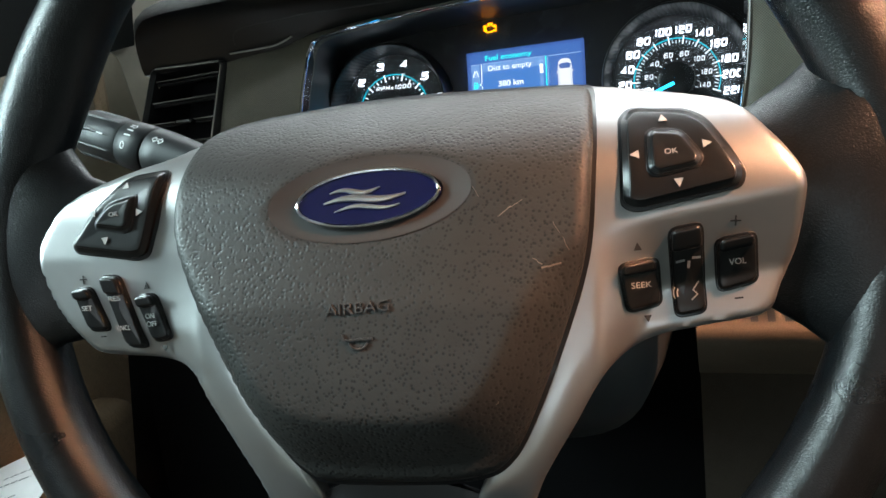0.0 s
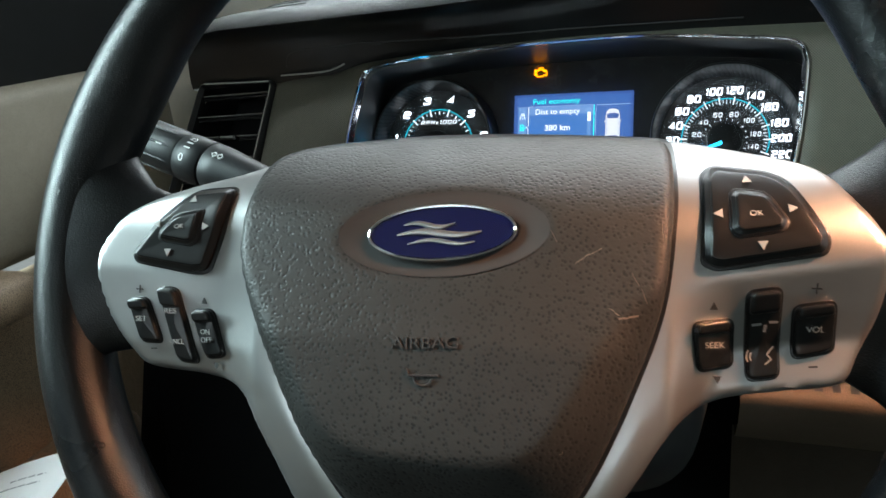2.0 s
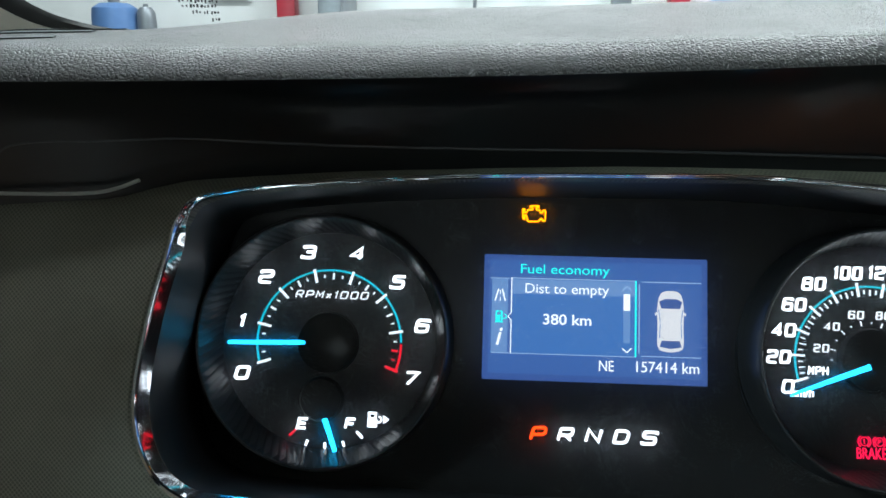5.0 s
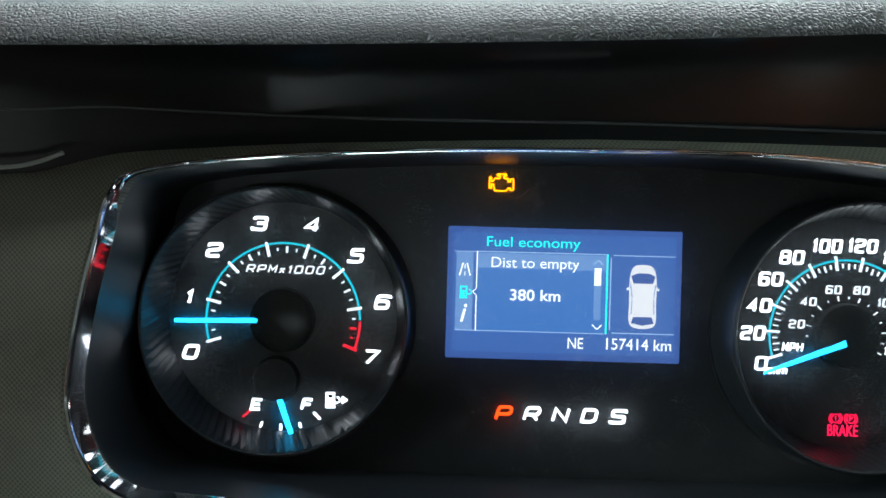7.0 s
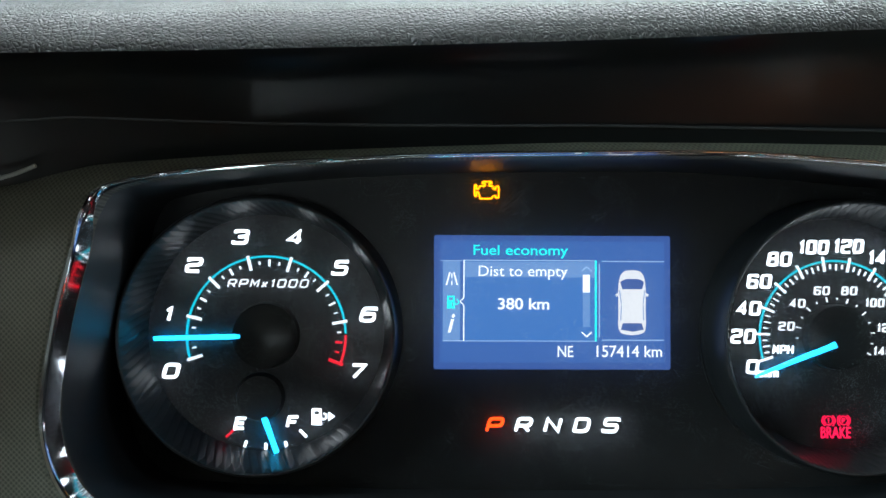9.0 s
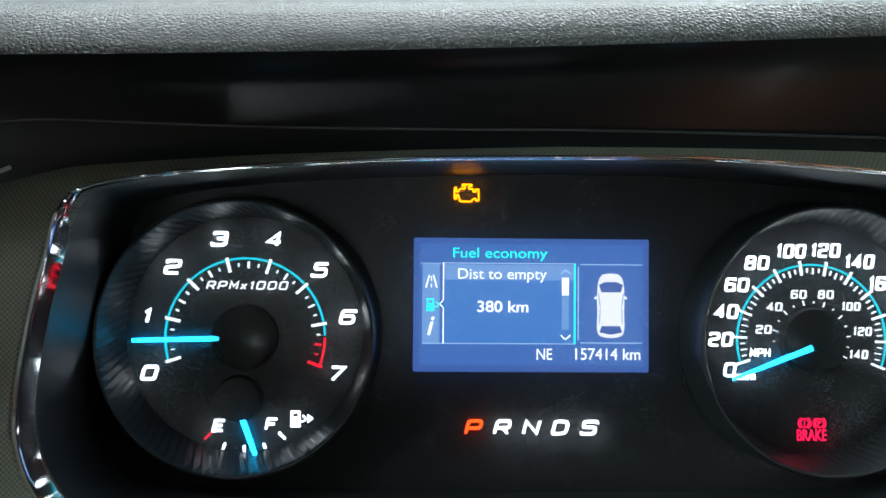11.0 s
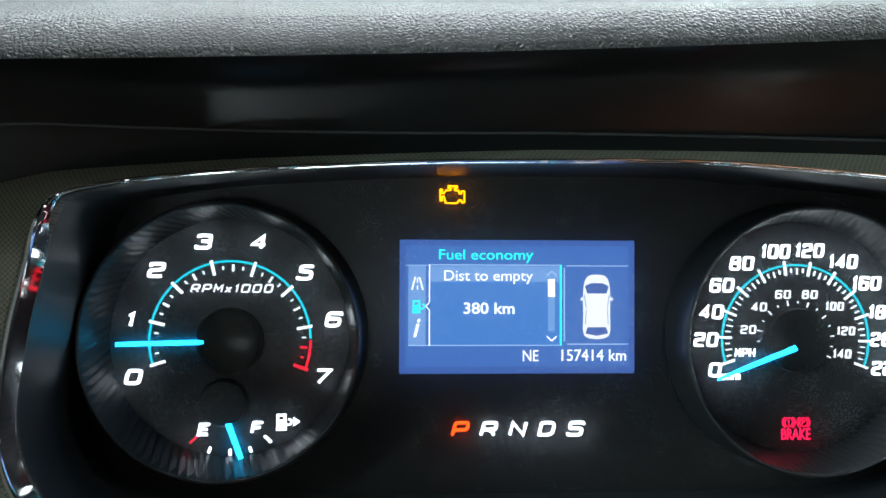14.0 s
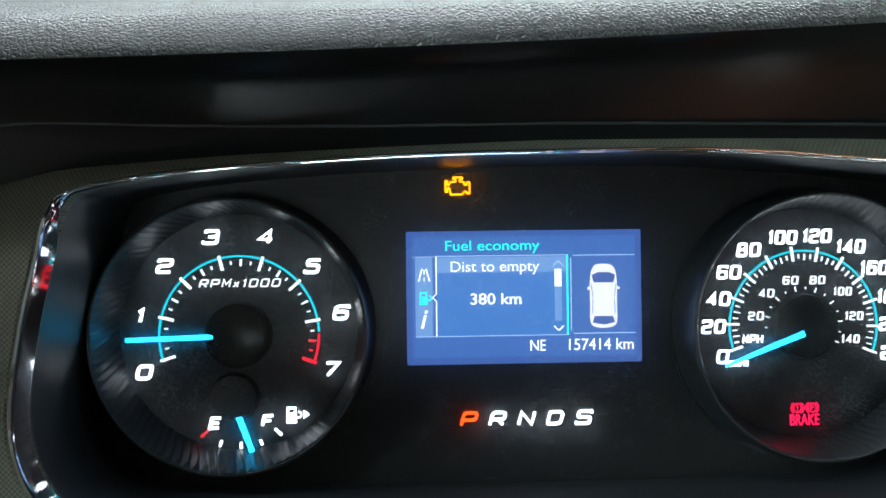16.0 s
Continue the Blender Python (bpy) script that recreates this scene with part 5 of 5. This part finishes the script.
for k, (dx, w) in enumerate(((0.0, 0.004), (0.0, 0.004), (0.0, 0.003))):
    stalk_mark("mark", bar((-0.002, 0), (0.002, 0.0002), 0.0008, 0, 0.0001) if k < 2 else join(bar((-0.0022, 0.0008), (0.0, 0.0008), 0.0005, 0, 0.0001), bar((-0.0022, -0.0006), (0.0, -0.0006), 0.0005, 0, 0.0001), arc((0.0006, 0.0), 0.0012, 0.0005, -90, 90, 0, 0.0001, 8)), 0.0300, 0.0135, None, 0.0045 + 0.0032 * k)
stalk_mark("mark", bar((-0.0022, 0), (0.0022, 0), 0.0008, 0, 0.0001), 0.0115, 0.0135, None, 0.0012)
for s in (-1, 1):
    stalk_mark("arrow_mark", join(*[bar(a, b, 0.0005, 0, 0.0001) for a, b in zip(((0.0006 * s, 0.0008), (0.0018 * s, 0.0008), (0.0018 * s, 0.0018), (0.0036 * s, 0), (0.0018 * s, -0.0018), (0.0018 * s, -0.0008), (0.0006 * s, -0.0008)), ((0.0018 * s, 0.0008), (0.0018 * s, 0.0018), (0.0036 * s, 0), (0.0018 * s, -0.0018), (0.0018 * s, -0.0008), (0.0006 * s, -0.0008), (0.0006 * s, 0.0008)))]), 0.0500, 0.0132, None, 0.0065)

# ---- cabin round the dashboard (world frame) ----


def glass_y(x, z):
    return 0.62 - 1.55 * x * x * (1 if x < 0 else 0.35) - 1.6 * (z - 1.06)


screen = thing("window_1", "clear raked windscreen glass above the dashboard", "windscreen", kind="structure", flat=True)
pane_ob = part("pane", loft([[(x, glass_y(x, z), z) for x in np.linspace(-0.43, 1.0, 25)] for z in np.linspace(1.06, 1.46, 9)], False, False), GLASS, screen, "", 60)
if pane_ob.data.polygons[0].normal.y > 0:
    pane_ob.data.flip_normals()
pane_ob.visible_shadow = False
edge = [Vector(q) for q in ((-0.30, 0.50, 1.085), (-0.385, 0.435, 1.103), (-0.418, 0.385, 1.112), (-0.428, 0.33, 1.125), (-0.431, 0.27, 1.150), (-0.430, 0.20, 1.190), (-0.425, 0.10, 1.255), (-0.415, -0.05, 1.35), (-0.40, -0.25, 1.47))]
line = curve(edge, 5, False)
seal = thing("trim_seal", "black rubber seal along the windscreen edge", "seal", kind="structure", flat=True)
part("seal_strip", loft([[q + Vector((0.004, 0.004, 0.006)), q + Vector((0.002, -0.006, 0.004)), q + Vector((-0.016, -0.004, -0.006)), q + Vector((-0.012, 0.006, -0.004))] for q in line]), SEAL, seal, "", 60)
pillar = thing("trim_pillar", "cream fabric windscreen pillar trim", "pillar trim", kind="structure", flat=True)
part("pillar_cover", loft([[q + Vector(o) for o in ((-0.008, -0.005, -0.002), (-0.022, -0.024, -0.004), (-0.055, -0.050, -0.020), (-0.085, -0.055, -0.060), (-0.11, -0.04, -0.12), (-0.13, 0.0, -0.22))] for q in line], False, False), PILLAR, pillar, "", 70)

roof = thing("ceiling", "pale headliner over the cabin", "headliner", kind="structure", flat=True)
part("headliner", box((0.32, -1.0, 1.50), (1.6, 1.75, 0.04), 0.01), PILLAR, roof)
# Unseen console and glowing lens, added to carry the assumed warm light.
console = thing("added_console", "unseen pale console added for the warm light", "overhead console", flat=True)
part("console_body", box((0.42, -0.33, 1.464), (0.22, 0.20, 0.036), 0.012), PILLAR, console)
part("lamp_lens", tube([(0.45, -0.33, 1.447), (0.45, -0.33, 1.441)], 0.016, 24), glow("warm_lens", (1.0, 0.5, 0.2), 2.0), console, "warm lit lens of the added lamp")
cabin_floor = thing("floor_cabin", "dark carpeted car floor", "car floor", kind="structure", flat=True)
CARPET = material("dark_carpet", (0.03, 0.028, 0.025), 0.95, grain=0.8, grain_size=0.003)
part("carpet", box((0.32, -0.6, 0.38), (1.7, 2.6, 0.04)), CARPET, cabin_floor)
rear = thing("wall_rear", "beige rear bulkhead of the cabin", "bulkhead", kind="structure", flat=True)
part("bulkhead", box((0.32, -1.90, 0.74), (1.7, 0.04, 0.68)), BEIGE, rear)
firewall = thing("wall_front", "dark bulkhead under the windscreen", "bulkhead", kind="structure", flat=True)
part("bulkhead", box((0.32, 0.68, 0.72), (1.7, 0.04, 0.70)), DOOR_DARK, firewall)

# driver's door
door = thing("door_1", "driver's door with cream upper panel and taupe armrest and lower panel", "car door", kind="structure", flat=True)
DOOR_BROWN = material("taupe_door_vinyl", (0.46, 0.33, 0.22), 0.6, grain=0.3, grain_size=0.0015, kind="leather")
part("upper_panel", box((-0.525, -0.62, 0.985), (0.05, 1.55, 0.16), 0.018, 3), BEIGE, door, "cream upper panel")
part("armrest", box((-0.505, -0.66, 0.889), (0.08, 1.10, 0.042), 0.018, 3), DOOR_BROWN, door, "taupe armrest")
part("lower_panel", box((-0.530, -0.62, 0.63), (0.05, 1.55, 0.52), 0.02, 3), DOOR_BROWN, door, "taupe lower panel")
part("pocket", box((-0.485, -0.50, 0.665), (0.06, 0.9, 0.13), 0.02, 3), DOOR_BROWN, door, "taupe map pocket")
part("corner_panel", loft([[(-0.520, -0.26, 1.06), (-0.520, 0.20, 1.06), (-0.500, 0.20, 1.12), (-0.47, -0.14, 1.40), (-0.465, -0.26, 1.44)], [(-0.540, -0.26, 1.06), (-0.540, 0.20, 1.06), (-0.520, 0.20, 1.12), (-0.49, -0.14, 1.40), (-0.485, -0.26, 1.44)]]), DOOR_DARK, door, "black mirror corner panel", 30)
part("frame_strip", tube([(-0.505, -0.33, 1.06), (-0.46, -0.33, 1.44)], 0.012, 10), DOOR_DARK, door)
part("door_edge", tube([(-0.497, 0.02, 0.50), (-0.502, 0.03, 0.70), (-0.512, 0.05, 0.90)], 0.004, 8), SILVER, door, "pale seam strip")
part("sill_seam", tube([(-0.497, 0.075, 0.95), (-0.497, 0.10, 1.055)], 0.008, 8), DOOR_BROWN, door, "brown seam")
far_door = thing("door_2", "passenger door with cream panel", "car door", kind="structure", flat=True)
part("door_panel", box((1.12, -0.62, 0.72), (0.05, 2.4, 0.70), 0.02, 3), BEIGE, far_door)

# paper in the door pocket
paper = thing("paper_sheet", "white printed form lying by the driver's door", "paper", flat=True)
PAPER = material("white_paper", (0.8, 0.8, 0.8), 0.7, vary=0.04)
p1, p2 = Vector((-0.45, -0.140, -0.295)), Vector((-0.38, -0.137, -0.273))
across, down = (p2 - p1).normalized(), Vector((0, -0.8, -0.6))
down = (down - across * down.dot(across)).normalized()
PM = Matrix((across, -down, across.cross(-down))).transposed().to_4x4()
PM.translation = p1 + across * 0.033 + down * 0.1485
PM = G @ PM
sheet_bm = bmesh.new()
bmesh.ops.create_grid(sheet_bm, x_segments=12, y_segments=16, size=0.5)
for v in sheet_bm.verts:
    v.co = (v.co.x * 0.172, v.co.y * 0.297, 0.004 * math.sin(v.co.x * 5) + 0.003 * math.cos(v.co.y * 4))
made = bmesh.ops.extrude_face_region(sheet_bm, geom=sheet_bm.faces[:])
for v in made["geom"]:
    if isinstance(v, bmesh.types.BMVert):
        v.co.z -= 0.0004
bmesh.ops.transform(sheet_bm, matrix=PM, verts=sheet_bm.verts)
part("page", sheet_bm, PAPER, paper)
INK = material("grey_ink", (0.45, 0.45, 0.47), 0.8)
for k, (x, y, w) in enumerate((q[0] - 0.012, q[1], q[2] * 0.8) for q in ((0.055, 0.128, 0.045), (0.045, 0.120, 0.07), (0.055, 0.104, 0.035), (0.055, 0.097, 0.045), (0.05, 0.089, 0.055), (0.03, 0.062, 0.09), (0.02, 0.052, 0.10), (0.02, 0.03, 0.13), (0.02, 0.02, 0.12))):
    bits, at = [], -w / 2
    while at < w / 2:
        s = random.uniform(0.004, 0.011)
        bits.append(bar((x + at, y), (x + min(at + s, w / 2), y + 0.0003), 0.0011, 0.0, 0.0003))
        at += s + 0.0025
    bm = lift(join(*bits), lambda u, v: 0.004 * math.sin(u / 0.172 * 5) + 0.003 * math.cos(v / 0.297 * 4) + 0.0002)
    bmesh.ops.transform(bm, matrix=PM, verts=bm.verts)
    part("print_line", bm, INK, paper, "unreadable printed line")

# service sticker on the glass
o, r, u = Vector((-0.418, 0.326, 1.138)), Vector((1, 0.0, 0.07)).normalized(), Vector((0.06, -0.84, 0.53)).normalized()
r = (r - u * r.dot(u)).normalized()
SM2 = Matrix((r, u, r.cross(u))).transposed().to_4x4()
SM2.translation = o
sticker = thing("service_sticker", "pale blue service sticker with red lettering on the windscreen", "sticker", flat=True)


def backlit(name, colour):
    """Thin paper or ink that lets the light from behind through."""
    mat = material(name, colour, 0.6, vary=0.05)
    n, l = mat.node_tree.nodes, mat.node_tree.links
    t, m = n.new("ShaderNodeBsdfTranslucent"), n.new("ShaderNodeMixShader")
    t.inputs[0].default_value = (*colour, 1)
    m.inputs[0].default_value = 0.45
    l.new(n["Principled BSDF"].outputs[0], m.inputs[1]), l.new(t.outputs[0], m.inputs[2]), l.new(m.outputs[0], n["Material Output"].inputs[0])
    return mat


STICK, RED = backlit("pale_sticker", (0.60, 0.67, 0.71)), backlit("red_ink", (0.60, 0.02, 0.05))


def on_sticker(name, bm, mat, label=""):
    bmesh.ops.transform(bm, matrix=SM2, verts=bm.verts)
    return part(name, bm, mat, sticker, label, 0)


on_sticker("label_sheet", plate(rounded([(0, 0), (0.142, 0.0), (0.150, 0.13), (-0.006, 0.13)], 0.006), 0.0, 0.0005), STICK)
for a, b in (((0.010, 0.007), (0.128, 0.007)), ((0.010, 0.007), (0.004, 0.12)), ((0.128, 0.007), (0.136, 0.12))):
    on_sticker("border", bar(a, b, 0.0009, 0.0005, 0.0008), PRINT_DARK)
on_sticker("lettering", words("14", (0.050, 0.026), 0.034, 0.019, 0.0005, 0.0003, 0, 0.035), RED, "red lettering")
on_sticker("lettering", words("th", (0.100, 0.028), 0.022, 0.014, 0.0005, 0.0003, 0, 0.03), RED, "red lettering")
on_sticker("lettering", words("SERVICE DATE", (0.078, 0.046), 0.092, 0.0085, 0.0005, 0.0003), PRINT_DARK, "dark lettering")
on_sticker("lettering", words("\ufe94\ufee3\ufeaa\ufea8\ufedf\ufe8d \ufee1\ufeee\ufef3", (0.074, 0.071), 0.112, 0.034, 0.0005, 0.0003, 0, 0.012), RED, "red lettering")
etch = thing("windscreen_marking", "small black maker's marks printed on the glass", "glass marking", flat=True)


def mark(x, z, w, h):
    part("mark", box((x, glass_y(x, z) - 0.004, z), (w, 0.0006, h)), PRINT_DARK, etch)


for row, (x0, count, z) in enumerate(((-0.293, 5, 1.149), (-0.296, 5, 1.141), (-0.306, 11, 1.137), (-0.306, 10, 1.133), (-0.302, 8, 1.128), (-0.292, 3, 1.122))):
    for k in range(count):
        mark(x0 + 0.0024 * k + random.uniform(-0.0004, 0.0004), z + random.uniform(-0.0005, 0.0005), random.uniform(0.0010, 0.0020), random.uniform(0.0015, 0.0032))
for k in range(16):
    mark(-0.316 + 0.0036 * k, 1.106 + 0.0007 * k + random.uniform(-0.0004, 0.0004), 0.0022, random.uniform(0.0018, 0.0045))

# ---- garage outside (world frame) ----
WALL = material("white_garage_wall", (0.66, 0.67, 0.665), 0.6, vary=0.12, stain_size=0.8, vsize=0.1)
CONCRETE = material("grey_concrete", (0.3, 0.3, 0.29), 0.7, grain=0.3, grain_size=0.01, vary=0.3, stain_size=0.7, vsize=0.05)
POST_RED = material("red_paint", (0.45, 0.03, 0.05), 0.4, vary=0.15)
STEEL = material("grey_steel", (0.2, 0.22, 0.24), 0.4, metal=0.4, vary=0.2)
BLUE = material("blue_plastic", (0.08, 0.17, 0.36), 0.45, vary=0.15)
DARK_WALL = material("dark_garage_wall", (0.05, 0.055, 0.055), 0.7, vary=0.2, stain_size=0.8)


def garage_part(kind_name, label, category, c, s, mat, bevel=0.0, kind="structure"):
    ob = thing(kind_name, label, category, kind=kind, flat=True)
    part("body", box(c, s, bevel), mat, ob)
    return ob


garage_part("ground", "grey concrete garage floor", "floor", (0, 0, -0.05), (14, 14, 0.1), CONCRETE)
garage_part("wall_north", "bright white garage wall", "wall", (0, 4.10, 1.8), (14, 0.12, 3.6), WALL)
garage_part("wall_south", "grey garage wall", "wall", (0, -6.0, 1.8), (14, 0.12, 3.6), CONCRETE)
garage_part("wall_east", "white garage wall", "wall", (5.0, 0, 1.8), (0.12, 12, 3.6), WALL)
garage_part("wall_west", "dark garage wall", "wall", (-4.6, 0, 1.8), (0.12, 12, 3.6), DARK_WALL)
garage_part("ceiling_garage", "white garage ceiling", "ceiling", (0, 0, 3.65), (14, 14, 0.1), WALL)


def post(x, w, mat, label, z1=2.6, name="post", cat="post"):
    ob = thing(name, label, cat, flat=True)
    part("shaft", box((x, 3.96, z1 / 2), (w, 0.10, z1), 0.01), mat, ob)
    part("foot_plate", box((x, 3.95, 0.01), (w * 1.6, 0.14, 0.02), 0.003), STEEL, ob)
    part("head_plate", box((x, 3.96, z1 + 0.01), (w * 1.3, 0.12, 0.02), 0.003), STEEL, ob)


post(-1.15, 0.105, POST_RED, "red painted steel post against the white wall")
post(1.01, 0.105, POST_RED, "red painted steel post against the white wall")
post(-0.10, 0.02, STEEL, "thin dark conduit on the white wall", 2.4, "conduit", "conduit")
post(0.70, 0.10, STEEL, "grey blue steel column by the wall", 2.5, "column", "column")


def cabinet(x, w, z1, mat, label, name="tool_cabinet"):
    ob = thing(name, label, "cabinet", flat=True)
    part("carcass", box((x, 3.78, z1 / 2), (w, 0.44, z1), 0.012), mat, ob)
    for k in range(5):
        d = part("drawer", box((x, 3.555, z1 * (k + 0.5) / 5), (w * 0.92, 0.02, z1 / 5 * 0.86), 0.006), mat, ob)
        part("handle", tube([(x - w * 0.3, 3.535, z1 * (k + 0.5) / 5), (x + w * 0.3, 3.535, z1 * (k + 0.5) / 5)], 0.008, 8), STEEL, d, "steel handle")


cabinet(-0.83, 0.13, 1.62, STEEL, "narrow dark steel tool locker", "tool_locker")
cabinet(1.52, 0.22, 1.36, BLUE, "blue steel tool cabinet with drawers")
cabinet(1.98, 0.30, 1.40, BLUE, "blue steel tool cabinet with drawers")
for x, r, z1, mat, label in ((1.18, 0.10, 1.29, BLUE, "blue plastic drum on the bench"), (-2.02, 0.12, 1.24, BLUE, "blue plastic drum by the wall"), (-1.85, 0.05, 1.22, STEEL, "dark grey gas cylinder")):
    ob = thing("drum", label, "drum", flat=True)
    part("shell", revolve((x, 3.7), [(0.001, z1), (r * 0.6, z1 - 0.005), (r * 0.94, z1 - 0.03), (r, z1 - 0.08), (r, z1 * 0.66), (r * 1.03, z1 * 0.65), (r, z1 * 0.64), (r, z1 * 0.35), (r * 1.03, z1 * 0.34), (r, z1 * 0.33), (r, 0.0)], 40), mat, ob)
    part("cap", disc((x, 3.7), r * 0.25, z1 - 0.005, z1 + 0.012, 20), STEEL, ob)
NOTICE = material("faded_notice_board", (0.36, 0.39, 0.41), 0.5, vary=0.35, stain_size=0.06, vsize=0.02)
sign = thing("wall_sign", "grey framed notice on the white wall", "notice", flat=True)
part("board", box((-1.50, 4.02, 1.55), (0.22, 0.02, 0.55), 0.004), NOTICE, sign)
part("frame", box((-1.50, 4.03, 1.55), (0.25, 0.015, 0.58), 0.004), PRINT, sign)
hook = thing("hanging_hose", "black air hose loop hanging on the wall", "hose", flat=True)
part("hose", tube(curve([(0.22, 4.0, 1.62), (0.19, 3.98, 1.42), (0.24, 3.98, 1.30), (0.29, 3.98, 1.38), (0.27, 3.98, 1.60)], 6, False), 0.012, 8), BLACK_SATIN, hook)
part("hanger", box((0.245, 4.0, 1.63), (0.08, 0.08, 0.02), 0.004), STEEL, hook)
